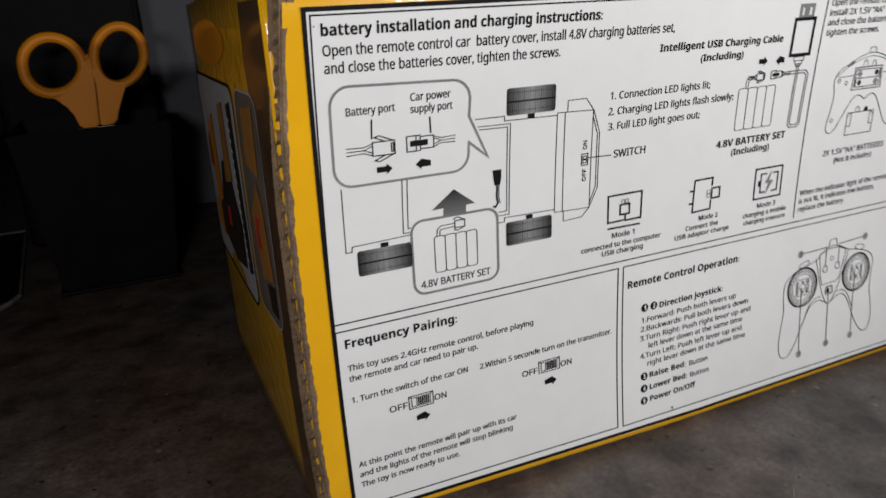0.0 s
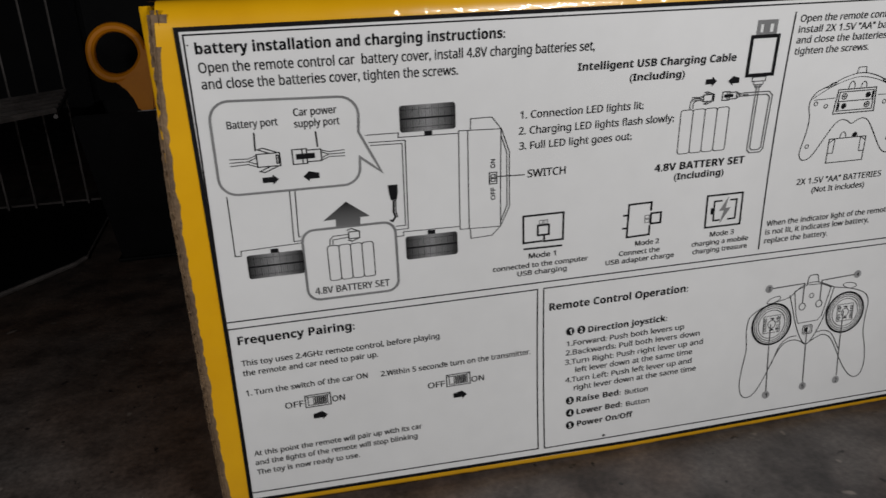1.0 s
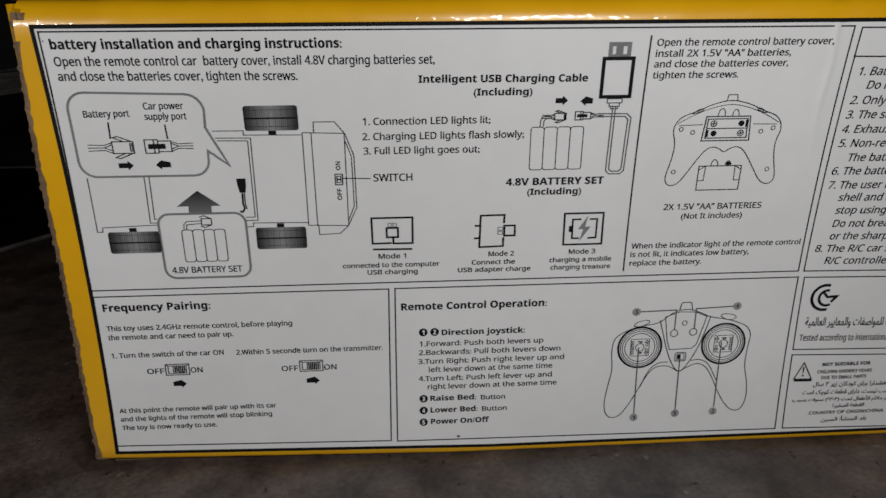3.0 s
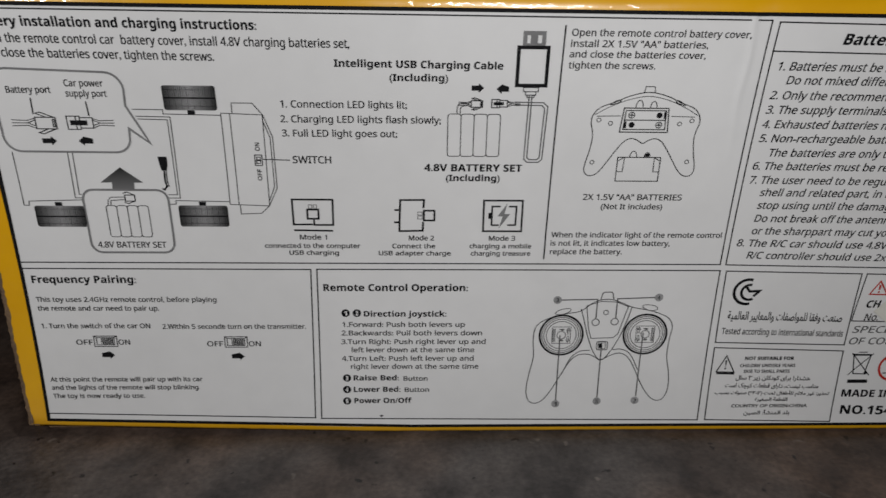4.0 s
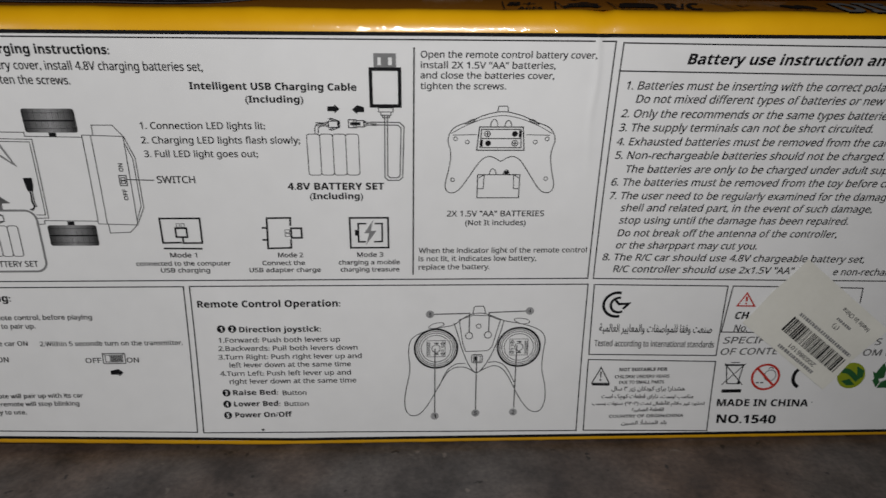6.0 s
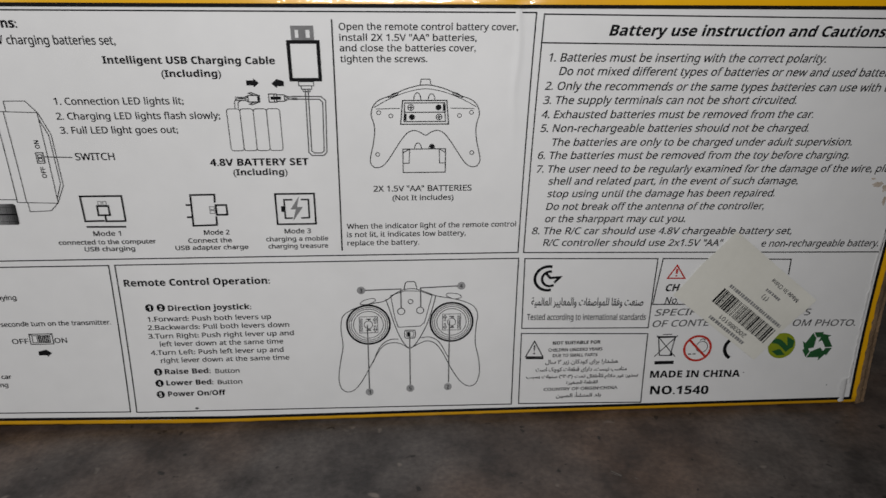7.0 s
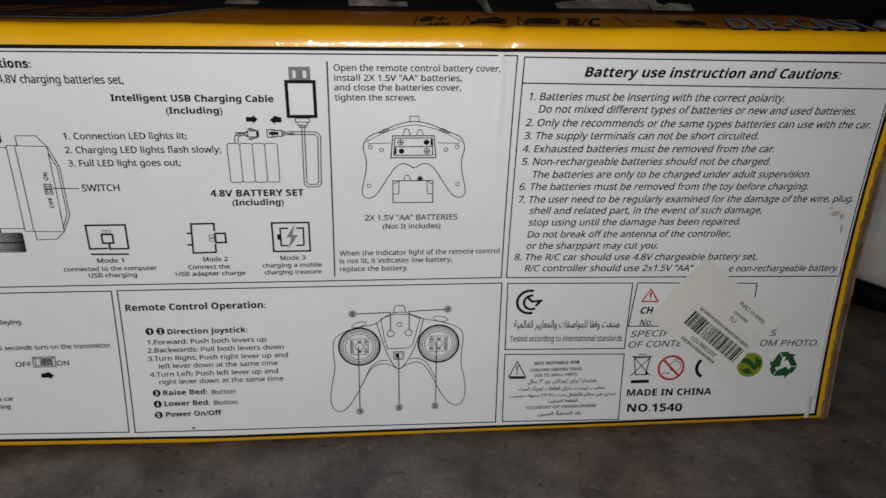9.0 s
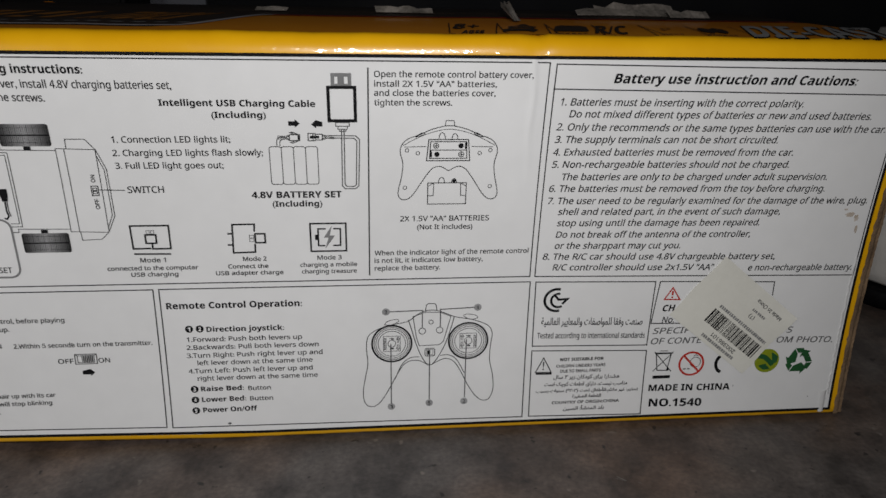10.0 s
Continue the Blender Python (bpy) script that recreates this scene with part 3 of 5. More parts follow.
drawing("cab_switch_drawing", [
    (0.3, rect(107.4, 110.0, 116.8, 120.8), True), (0.25, rect(108.0, 109.4, 117.6, 120.0), True), (0.5, [(108.0, 118.8), (109.4, 118.8)], False),
    (0.3, [(110.3, 119.2), (120.1, 118.9)], False)])
wheel_print(77.4, 95.9, 137.1, 145.9, False)
wheel_print(24.0, 42.4, 92.2, 100.6, True)
wheel_print(77.2, 95.5, 92.5, 101.0, True)


def turned(cx, cz, deg):
    c, s = math.cos(math.radians(deg)), math.sin(math.radians(deg))
    return lambda a, b, d: on_front(cx + a * c - b * s, cz + a * s + b * c, d)


T("ON", -1.6, 1.6, 0, None, 1.5, fmap=turned(109.4, 123.9, 90))
T("OFF", -2.2, 2.2, 0, None, 1.5, fmap=turned(109.4, 113.2, 90))

drawing("speech_bubble", [(0.65, [(63.8, 130.3), (63.6, 127.6)] + arc(58.0, 127.0, 5.6, 5.6, 0, -90, 6) + arc(24.6, 127.1, 5.6, 5.6, -90, -180, 6)
                           + arc(25.2, 145.2, 6.0, 6.0, 180, 90, 6) + arc(58.3, 144.2, 6.0, 6.0, 90, 0, 6) + [(63.9, 138.6), (70.5, 124.9)], True)], mat=GREY, label="grey outlined bubble")
drawing("battery_bubble", [(0.7, rrect(42.5, 73.9, 81.8, 107.0, 4.0), True)], mat=GREY, label="grey outlined bubble")
drawing("pointer_lines", [(0.4, [(31.6, 141.0), (31.3, 135.2)], False), (0.4, [(50.4, 139.9), (50.6, 134.8)], False)])


def plug_print(x, z, s, male):
    """A small cable plug, its wires to the outside."""
    k = 1 if male else -1
    q = lambda pts: [(x + k * s * a, z + s * b) for a, b in pts]
    st = [(LINE, q([(-10, 1.0), (-5, 0.8), (-2.5, 1.6)]), False), (LINE, q([(-10, 0), (-5, 0)]), False), (LINE, q([(-10, -1.0), (-5, -0.8), (-2.5, -1.8)]), False),
          (LINE, q([(-5, 0), (-2.5, 1.0)]), False), (LINE, q([(-5, 0), (-2.5, -1.0)]), False)]
    if male:
        st += [(0.3, q(rect(-2.5, 4.0, -1.9, 1.9)), True), (0.3, q(rect(3.0, 3.6, -1.2, 1.2)), True),
               (0.3, q([(3.6, 1.9), (-0.6, 3.6), (-2.0, 3.2), (1.2, 1.9)]), False), (0.3, q([(3.6, -1.9), (-0.6, -3.6), (-2.0, -3.2), (1.2, -1.9)]), False)]
        fills = []
    else:
        st += [(0.3, q(rect(-2.5, 2.0, -1.9, 1.9)), True), (0.3, q([(2.0, 2.4), (6.5, 2.4), (6.5, -2.4), (2.0, -2.4)]), True), (0.3, q([(3.4, 2.4), (3.4, -2.4)]), False)]
        fills = [q(rect(-0.5, 5.4, -0.9, 0.9))]
    drawing("plug_drawing", st, fills)


plug_print(34.2, 132.0, 1.1, True)
plug_print(49.0, 132.2, 1.0, False)
plug_print(187.6, 140.4, 0.62, True)
plug_print(197.4, 140.6, 0.62, False)


def fat_arrow(x0, x1, z, h=1.45):
    """A solid arrow from x0 to x1."""
    k = 1 if x1 > x0 else -1
    xm = x1 - k * 1.9
    drawing("arrow", fills=[[(x0, z - h * 0.62), (xm, z - h * 0.62), (xm, z - h * 1.15), (x1, z), (xm, z + h * 1.15), (xm, z + h * 0.62), (x0, z + h * 0.62)]])


for a, b, z in ((32.4, 37.5, 125.5), (50.3, 45.2, 125.5), (186.0, 190.4, 146.1), (199.2, 194.8, 145.8), (39.4, 44.5, 37.3), (91.4, 96.6, 36.6)):
    fat_arrow(a, b, z)
drawing("big_arrow", fills=[[(50.0, 109.8), (54.2, 109.9), (54.0, 107.4), (62.1, 107.2), (62.3, 109.8), (65.6, 109.9), (58.0, 115.7)]], mat=ARROW, label="dark shaded arrow")


def cells_print(x0, x1, z0, z1, n=4):
    w = (x1 - x0) / n
    drawing("battery_drawing", [(LINE, rrect(x0 + i * w, x0 + (i + 1) * w, z0, z1, 0.9, 3), True) for i in range(n)])


cells_print(50.4, 66.0, 88.2, 100.8)
cells_print(177.8, 196.8, 120.9, 136.7)
drawing("cable_drawing", [(LINE, [(51.4, 101.0), (51.6, 103.0), (52.8, 104.1), (58.0, 104.2)], False), (LINE, [(52.4, 101.0), (52.6, 102.8), (58.0, 103.2)], False),
                          (0.3, rect(58.0, 61.6, 102.6, 105.0), True), (0.3, [(61.4, 105.0), (59.0, 106.2), (57.4, 105.6)], False), (0.3, [(61.4, 102.6), (59.0, 101.6), (57.6, 102.2)], False)])
drawing("connector_drawing", [(0.55, [(73.9, 114.5), (73.7, 110.5), (74.2, 108.6), (73.2, 107.2), (72.3, 107.6)], False), (0.3, [(74.6, 114.5), (74.5, 110.5), (75.0, 108.4)], False)],
        [[(72.3, 119.9), (75.5, 119.9), (75.5, 117.2), (75.0, 114.6), (73.0, 114.6), (72.5, 117.2)]])
drawing("cable_drawing", [(0.3, smooth_path([(181.0, 136.9), (181.2, 139.6), (182.6, 140.6), (184.4, 140.6)]), False), (0.3, smooth_path([(182.2, 136.9), (182.3, 138.9), (183.4, 139.7), (184.4, 139.7)]), False),
                          (0.35, [(201.6, 141.2), (212.0, 141.1), (213.6, 139.6), (212.9, 120.0), (211.6, 118.8), (207.4, 118.8), (206.2, 120.0), (206.6, 143.6)], False),
                          (0.35, [(201.6, 140.2), (211.4, 140.1), (212.5, 139.0), (211.9, 120.6), (211.0, 119.8), (208.2, 119.8), (207.3, 120.6), (207.6, 143.6)], False)], mat=MIDGREY)
drawing("usb_plug_drawing", [(1.05, rect(201.9, 212.2, 147.2, 160.4), True)], label="thick black outline of a charging plug")
drawing("usb_tip_drawing", fills=[[(203.1, 161.0), (204.5, 161.0), (204.5, 165.9), (203.1, 165.9)], rect(205.7, 208.2, 161.0, 165.9), rect(209.6, 211.0, 161.0, 165.9), rect(204.5, 205.7, 164.5, 165.9), rect(208.2, 209.6, 164.5, 165.9),
                                   rect(204.5, 205.7, 161.0, 161.8), rect(208.2, 209.6, 161.0, 161.8)], mat=GREY)
drawing("usb_neck_drawing", [(0.25, rect(204.4, 209.7, 145.0, 146.5), True), (0.25, rect(205.2, 208.9, 143.8, 145.0), True), (0.25, rect(205.8, 208.3, 142.9, 143.8), True)])


def switch_print(x0, z0):
    drawing("switch_drawing", [(0.3, rect(x0, x0 + 9.0, z0, z0 + 4.6), True), (0.25, rect(x0 + 1.0, x0 + 7.9, z0 + 0.7, z0 + 3.9), True), (0.25, [(x0 + 2.9, z0 + 0.9), (x0 + 2.9, z0 + 3.7)], False),
                               (0.25, [(x0, z0 + 4.6), (x0 + 1.0, z0 + 3.9)], False), (0.25, [(x0 + 9.0, z0 + 4.6), (x0 + 7.9, z0 + 3.9)], False)] + [(0.42, [(x0 + 3.6 + 0.72 * k, z0 + 0.9), (x0 + 3.6 + 0.72 * k, z0 + 3.7)], False) for k in range(6)])


switch_print(37.1, 41.2)
switch_print(89.1, 40.8)

drawing("mode_icon", [(0.6, [(127.0, 93.6), (119.8, 93.5), (119.7, 103.6), (134.9, 103.6), (134.8, 93.4), (127.6, 93.4), (127.6, 96.0)], False), (0.6, rect(125.2, 129.4, 95.9, 99.6), True), (0.6, [(119.8, 91.2), (134.6, 91.0)], False)])
drawing("mode_icon", [(0.25, rect(125.8, 127.0, 100.0, 101.5), True), (0.25, rect(127.6, 128.8, 100.0, 101.5), True)], mat=GREY)
drawing("mode_icon", [(0.6, [(169.2, 100.4), (169.4, 103.7), (160.4, 103.6), (160.0, 91.0), (169.0, 91.2), (169.1, 94.8)], False), (0.6, rect(169.4, 173.4, 95.4, 99.4), True), (0.6, [(158.2, 99.6), (160.2, 99.6)], False), (0.6, [(158.0, 94.6), (160.0, 94.6)], False)])
drawing("mode_icon", [(0.25, rect(167.0, 168.8, 96.0, 97.2), True), (0.25, rect(167.0, 168.8, 97.6, 98.8), True)], mat=GREY)
drawing("mode_icon", [(0.6, rect(192.2, 207.0, 91.1, 103.6), True), (0.55, [(198.6, 101.2), (195.4, 101.2), (195.4, 93.6), (198.2, 93.6)], False), (0.55, [(201.4, 93.6), (204.6, 93.7), (204.7, 101.2), (201.8, 101.2)], False), (0.9, [(194.6, 96.2), (194.6, 98.6)], False)])
drawing("mode_icon", fills=[[(201.2, 102.6), (197.6, 97.2), (199.6, 97.2), (198.2, 92.2), (202.4, 98.2), (200.2, 98.2)]], mat=GREY, label="grey lightning bolt")

# the back of the remote control
mx = 249.7
BX = lambda a: 249.8 + (a - 713) * 0.1195
BZ = lambda b: 145.2 - (b - 212) * 0.1215
half = [(BX(a), BZ(b)) for a, b in ((713, 212), (690, 214), (650, 225), (615, 241), (572, 257), (552, 277), (546, 302), (553, 330), (555, 355), (550, 392), (541, 430), (539, 452), (546, 466), (559, 471), (576, 466), (593, 449), (613, 419), (636, 384), (655, 361), (675, 352), (695, 357), (713, 367))]
mx = half[0][0]
outline = smooth_path(half + [(2 * mx - x, z) for x, z in half[-2:0:-1]], True, 4)
drawing("remote_back_drawing", [(0.28, outline, True), (LINE, [(247.8, 145.1), (248.2, 147.3), (251.4, 147.3), (251.8, 145.1)], False)]
        + [(0.22, circle(x, z, 0.75, 10), True) for x, z in ((232.6, 135.0), (237.0, 133.8), (262.4, 133.8), (266.8, 135.0), (231.8, 119.0), (267.4, 119.4))]
        + [(0.22, [(231.6, 136.4), (240.4, 136.6)], False), (0.22, [(267.8, 136.4), (259.0, 136.6)], False)]
        + [(0.25, arc(246.8, 139.8, 1.3, 2.6, 180, 0, 8), False), (0.25, arc(252.0, 139.8, 1.2, 2.2, 180, 0, 8), False)]
        + [(0.24, smooth_path([(236.2, 140.6), (238.0, 142.0), (239.6, 142.4), (239.4, 141.6)], True), True), (0.24, smooth_path([(263.4, 140.6), (261.6, 142.0), (260.0, 142.4), (260.2, 141.6)], True), True)]
        + [(0.2, smooth_path([(231.0, 137.0), (236.4, 140.0), (243.0, 142.6), (249.8, 143.8), (256.6, 142.6), (263.2, 140.0), (268.6, 137.0)]), False)]
        + [(0.34, [(241.4, 139.5), (257.6, 139.5), (258.4, 130.6), (240.6, 130.6)], True), (0.3, [(242.2, 138.6), (256.8, 138.6), (257.2, 131.6), (241.8, 131.6)], True), (0.3, [(242.0, 135.1), (257.0, 135.1)], False)],
        [circle(254.6, 136.9, 1.1, 12), circle(244.8, 133.3, 1.1, 12), rect(256.2, 257.2, 135.6, 138.2), rect(241.9, 242.8, 132.0, 134.6)], label="line drawing of a remote control's back")
drawing("battery_marks", [(0.25, circle(244.4, 136.9, 1.1, 12), True), (0.25, circle(254.8, 133.3, 1.1, 12), True), (0.3, [(243.6, 136.9), (245.2, 136.9)], False), (0.3, [(244.4, 136.1), (244.4, 137.7)], False),
                          (0.3, [(254.0, 133.3), (255.6, 133.3)], False), (0.3, [(254.8, 132.5), (254.8, 134.1)], False)])
drawing("battery_cover_drawing", [(0.3, rect(241.3, 257.4, 111.7, 121.0), True), (0.25, [(241.5, 119.6), (243.8, 121.0), (243.6, 115.4), (241.5, 115.4)], False), (0.25, [(257.2, 119.6), (255.0, 121.0), (255.2, 115.4), (257.2, 115.4)], False),
                                  (0.25, arc(247.0, 121.0, 1.3, 2.4, 180, 0, 8), False), (0.25, arc(252.2, 121.0, 1.1, 1.9, 180, 0, 8), False)], [circle(252.2, 121.8, 0.8, 10)])

# the front of the remote control
RX = lambda p: 243.1 + (p - 760) * 0.262
RZ = lambda q: 46.0 - (q - 607) * 0.291
rc = lambda *pts: [(RX(a), RZ(b)) for a, b in pts]
body_line = smooth_path(rc((653, 597), (651, 615), (653, 640), (648, 665), (644, 690), (647, 708), (657, 715), (670, 711), (684, 694), (699, 668), (712, 647), (724, 638), (740, 637), (752, 642), (760, 646),
                           (775, 639), (789, 635), (803, 641), (815, 658), (829, 684), (844, 704), (857, 711), (868, 707), (874, 690), (872, 665), (866, 640), (867, 612), (869, 594), (862, 581), (845, 573), (826, 568), (803, 564), (785, 557), (768, 552), (752, 553), (738, 559), (722, 570), (700, 574), (676, 580), (660, 588)), True, 3)
BADGE = ink("badge_grey_ink", (0.30, 0.30, 0.30))
ringed = []
for cx, cz, k in ((226.0, 46.0, 1), (260.7, 46.4, -1)):
    ringed += [(0.7, circle(cx, cz, 8.9, 32), True), (0.24, circle(cx, cz, 8.0, 28), True), (0.24, circle(cx, cz, 7.2, 26), True), (0.24, circle(cx, cz, 6.2, 24), True),
               (0.2, rect(cx - 3.8, cx + 3.8, cz - 3.7, cz + 3.7), True), (0.24, circle(cx, cz, 1.75, 16), True)]
    for dz in (-2.6, 2.6):
        ringed += [(0.3, [(cx - 1.0, cz + dz), (cx + 1.0, cz + dz)], False), (0.3, [(cx - 0.3, cz + dz * 0.85), (cx + 0.9, cz + dz * 0.85)], False)]
    for j in range(6):
        ringed.append((0.2, rect(cx - k * 3.0 - 0.45, cx - k * 3.0 + 0.45, cz - 2.9 + 1.02 * j, cz - 2.4 + 1.02 * j), True))
    for e in (-1, 1):
        ringed += [(0.2, rect(cx + k * 2.8 - 0.35, cx + k * 2.8 + 0.35, cz + e * 0.6, cz + e * 2.2), True), (0.24, [(cx + k * 2.8 - 0.75, cz + e * 2.2), (cx + k * 2.8, cz + e * 3.2), (cx + k * 2.8 + 0.75, cz + e * 2.2)], True)]
drawing("remote_front_drawing", [(0.28, body_line, True),
        (0.3, smooth_path(rc((723, 567), (729, 585), (737, 610), (748, 634), (760, 646), (772, 636), (786, 612), (796, 585), (802, 563))), False),
        (0.26, rc((731, 562), (737, 598), (742, 612), (777, 611), (784, 605), (796, 563), (778, 556), (753, 555)), True),
        (0.3, rc((752, 553), (754, 543), (757, 541), (768, 541), (770, 543), (772, 552)), False),
        (0.28, circle(RX(747), RZ(587), 1.5, 14), True), (0.28, circle(RX(777), RZ(586), 1.5, 14), True), (0.25, circle(RX(762), RZ(572), 1.0, 12), True),
        (0.3, rrect(RX(752), RX(769), RZ(630), RZ(617), 0.7, 3), True), (0.2, rect(RX(755), RX(766), RZ(628), RZ(619)), True),
        (0.28, smooth_path(rc((700, 668), (712, 643), (727, 632), (742, 631))), False), (0.28, smooth_path(rc((778, 630), (792, 629), (807, 637), (822, 662))), False),
        (0.24, smooth_path(rc((683, 574), (690, 568), (704, 566), (706, 570), (694, 575)), True), True), (0.24, smooth_path(rc((818, 563), (824, 560), (838, 562), (842, 567), (830, 569)), True), True)] + ringed,
        [rect(RX(756), RX(761), RZ(627), RZ(620))], label="line drawing of a remote control's front")
drawing("leader_lines", [(0.42, rc((691, 553), (747, 552), (747, 582)), False), (0.42, rc((836, 549), (778, 551), (778, 581)), False), (0.42, rc((693, 607), (693, 710)), False), (0.42, rc((760, 626), (760, 706)), False), (0.42, rc((824, 603), (823, 704)), False)], mat=MIDGREY)
for digit, a, b in (("3", 685, 553), ("4", 842, 549), ("1", 693, 716), ("5", 760, 712), ("2", 822, 711)):
    x, z = RX(a), RZ(b)
    badge = drawing("number_badge", [(0.3, circle(x, z, 1.55, 16), True)], [circle(x, z, 1.5, 16)], mat=BADGE, label="grey numbered badge")
    T(digit, x - 0.55, x + 0.55, z - 0.85, None, 1.7, bold=False, d=0.42, parent=badge, name="digit")
for digit, x, z in (("1", 138.2, 55.9), ("2", 142.7, 55.9), ("3", 137.9, 26.6), ("4", 137.8, 21.3), ("5", 137.7, 16.0)):
    badge = drawing("number_badge", fills=[circle(x, z, 1.7, 18)], label="black numbered badge")
    T(digit, x - 0.55, x + 0.55, z - 0.95, None, 1.9, bold=True, mat=WHITE, d=0.42, parent=badge, name="digit")

# marks in the lower right
drawing("standards_mark", [(1.0, arc(300.6, 65.4, 5.6, 5.4, 75, 285, 16), False), (0.9, arc(301.4, 65.2, 3.4, 3.3, 80, 300, 14), False), (0.9, [(299.4, 68.0), (301.4, 65.6), (305.4, 65.8), (303.2, 63.4)], False)], label="round black mark of curved strokes")
drawing("warning_sign", [(0.4, [(296.4, 36.4), (292.8, 29.0), (300.4, 28.8)], True), (0.7, [(293.0, 28.3), (300.6, 28.1)], False)], [[(296.1, 34.4), (296.9, 34.4), (296.6, 31.4), (296.3, 31.4)], circle(296.5, 30.5, 0.45, 8)])
drawing("warning_sign", [(0.5, [(354.6, 70.2), (351.2, 64.4), (358.6, 64.2)], True), (0.75, [(354.8, 68.6), (354.8, 66.4)], False)], [circle(354.8, 65.4, 0.45, 8)], mat=RED, label="red warning triangle")
drawing("waste_bin_mark", [(0.4, [(350.6, 36.6), (351.8, 28.0), (356.6, 27.8), (358.0, 36.6)], True), (0.35, [(349.8, 37.6), (358.8, 27.2)], False), (0.35, [(359.0, 37.4), (349.6, 27.4)], False), (0.5, [(349.8, 37.0), (358.6, 36.8)], False), (0.3, [(352.4, 38.0), (356.2, 38.0)], False)],
        [circle(357.0, 28.2, 0.7, 10), rect(350.0, 358.6, 23.6, 25.2)])
drawing("age_mark", [(0.85, circle(368.5, 30.9, 5.9, 28), True), (0.85, [(364.4, 35.2), (372.6, 26.6)], False)], mat=RED, label="red struck circle")
drawing("age_mark", [(0.3, circle(370.4, 31.6, 2.6, 16), True), (0.3, arc(370.4, 34.6, 1.0, 0.8, 0, 180, 6), False), (0.5, [(364.6, 28.2), (366.0, 28.2)], False), (0.5, [(366.6, 28.2), (368.0, 28.2)], False)], mat=MIDGREY)
drawing("conformity_mark", [(1.3, arc(385.6, 30.4, 4.8, 5.0, 100, 245, 12), False)])
drawing("green_dot", fills=[circle(406.4, 31.1, 6.2, 28)], mat=LIME, label="yellow-green dot")
drawing("green_dot_arrows", [(2.0, smooth_path([(401.8, 33.6), (404.6, 33.2), (407.0, 31.4), (409.6, 28.8)]), False)], [[(408.2, 35.6), (411.8, 33.4), (411.6, 30.2), (409.6, 29.4), (408.8, 32.0)], [(402.2, 28.6), (405.0, 26.4), (408.6, 26.6), (405.8, 29.6)]], mat=GREEN).location.y = -0.0001


def recycle_print(cx, cz, r):
    fills = []
    for k in range(3):
        c, s = math.cos(math.radians(120 * k)), math.sin(math.radians(120 * k))
        q = lambda pts: [(cx + r * (a * c - b * s), cz + r * (a * s + b * c)) for a, b in pts]
        fills.append(q([(-0.62, -0.86), (0.22, -0.86), (0.22, -1.1), (0.66, -0.62), (0.22, -0.14), (0.22, -0.42), (-0.40, -0.42)]))
        fills.append(q([(-0.68, -0.82), (-0.46, -0.42), (-0.66, -0.10), (-1.0, -0.28)]))
    drawing("recycling_mark", fills=fills, mat=GREEN, label="dark green triangle of arrows")


recycle_print(422.8, 30.6, 6.6)


# ---- the price sticker ----
st_c, st_s = math.cos(math.radians(-38.6)), math.sin(math.radians(-38.6))


def on_sticker(a, b, d=0.0):
    return on_front(386.0 + a * st_c - b * st_s, 54.0 + a * st_s + b * st_c, d)


bm = bmesh.new()
vs = []
for i in range(15):
    vs.append([])
    for j in range(11):
        a, b = -26.5 + 51.5 * i / 14, -17.5 + 36.5 * j / 10
        curl = 0.9 * max(0.0, (a - 17) / 8) * max(0.0, (b - 8) / 9.5) + 0.25 * max(0.0, (-a - 17) / 8) * max(0.0, (b - 8) / 9.5)
        vs[-1].append(bm.verts.new(on_sticker(a + 0.3 * math.sin(j), b, 0.62 + curl)))
for i in range(14):
    for j in range(10):
        bm.faces.new((vs[i][j], vs[i + 1][j], vs[i + 1][j + 1], vs[i][j + 1]))
sticker = part("price_sticker", bm, STICKER, carton, "cream paper barcode sticker stuck on askew", smooth=True)
sticker.matrix_parent_inverse = INV
rnd = random.Random(5)
bm = bmesh.new()
a = -11.0
while a < 22.3:
    w = rnd.choice((0.28, 0.28, 0.5, 0.75, 1.0))
    ribbon(bm, [(a + w / 2, -9.4), (a + w / 2, -1.7)], w, 0.78, fmap=on_sticker)
    a += w + rnd.choice((0.3, 0.3, 0.45, 0.7))
tagged(part("barcode", bm, BLACK, sticker, "black barcode"), kind="stuff")
flip = lambda a, b, d: on_sticker(-a, -b, d)
T("Made In China", -19.3, -2.8, -14.4, None, 1.8, d=0.8, fmap=flip, parent=sticker, mat=MIDGREY)
T("(1)", -8.2, -4.8, -6.5, None, 1.8, d=0.8, fmap=flip, parent=sticker, mat=MIDGREY)
T("200386101", -13.3, 2.7, 11.1, None, 1.9, d=0.8, fmap=flip, parent=sticker, mat=MIDGREY)


def sticker_bars(rows):
    bm = bmesh.new()
    r = random.Random(9)
    for a0, a1, b, h in rows:
        a = a0
        while a < a1 - 0.3:
            w = min(r.uniform(0.7, 1.3), a1 - a)
            ribbon(bm, [(a, b), (a + w, b)], h, 0.78, fmap=on_sticker)
            a += w + r.uniform(0.25, 0.5)
    return bm


tagged(part("text_bar", sticker_bars([(-10, 22.3, 0.6, 1.5), (4, 12.5, 9.0, 1.2), (-6.6, 15.5, -14.9, 1.5)]), GREY, sticker), kind="stuff")

# ---- wear on the front ----
def ragged(cx, cz, rx, rz, seed, n=18):
    r = random.Random(seed)
    return [(cx + rx * math.cos(2 * math.pi * k / n) * r.uniform(0.55, 1.1), cz + rz * math.sin(2 * math.pi * k / n) * r.uniform(0.55, 1.1)) for k in range(n)]


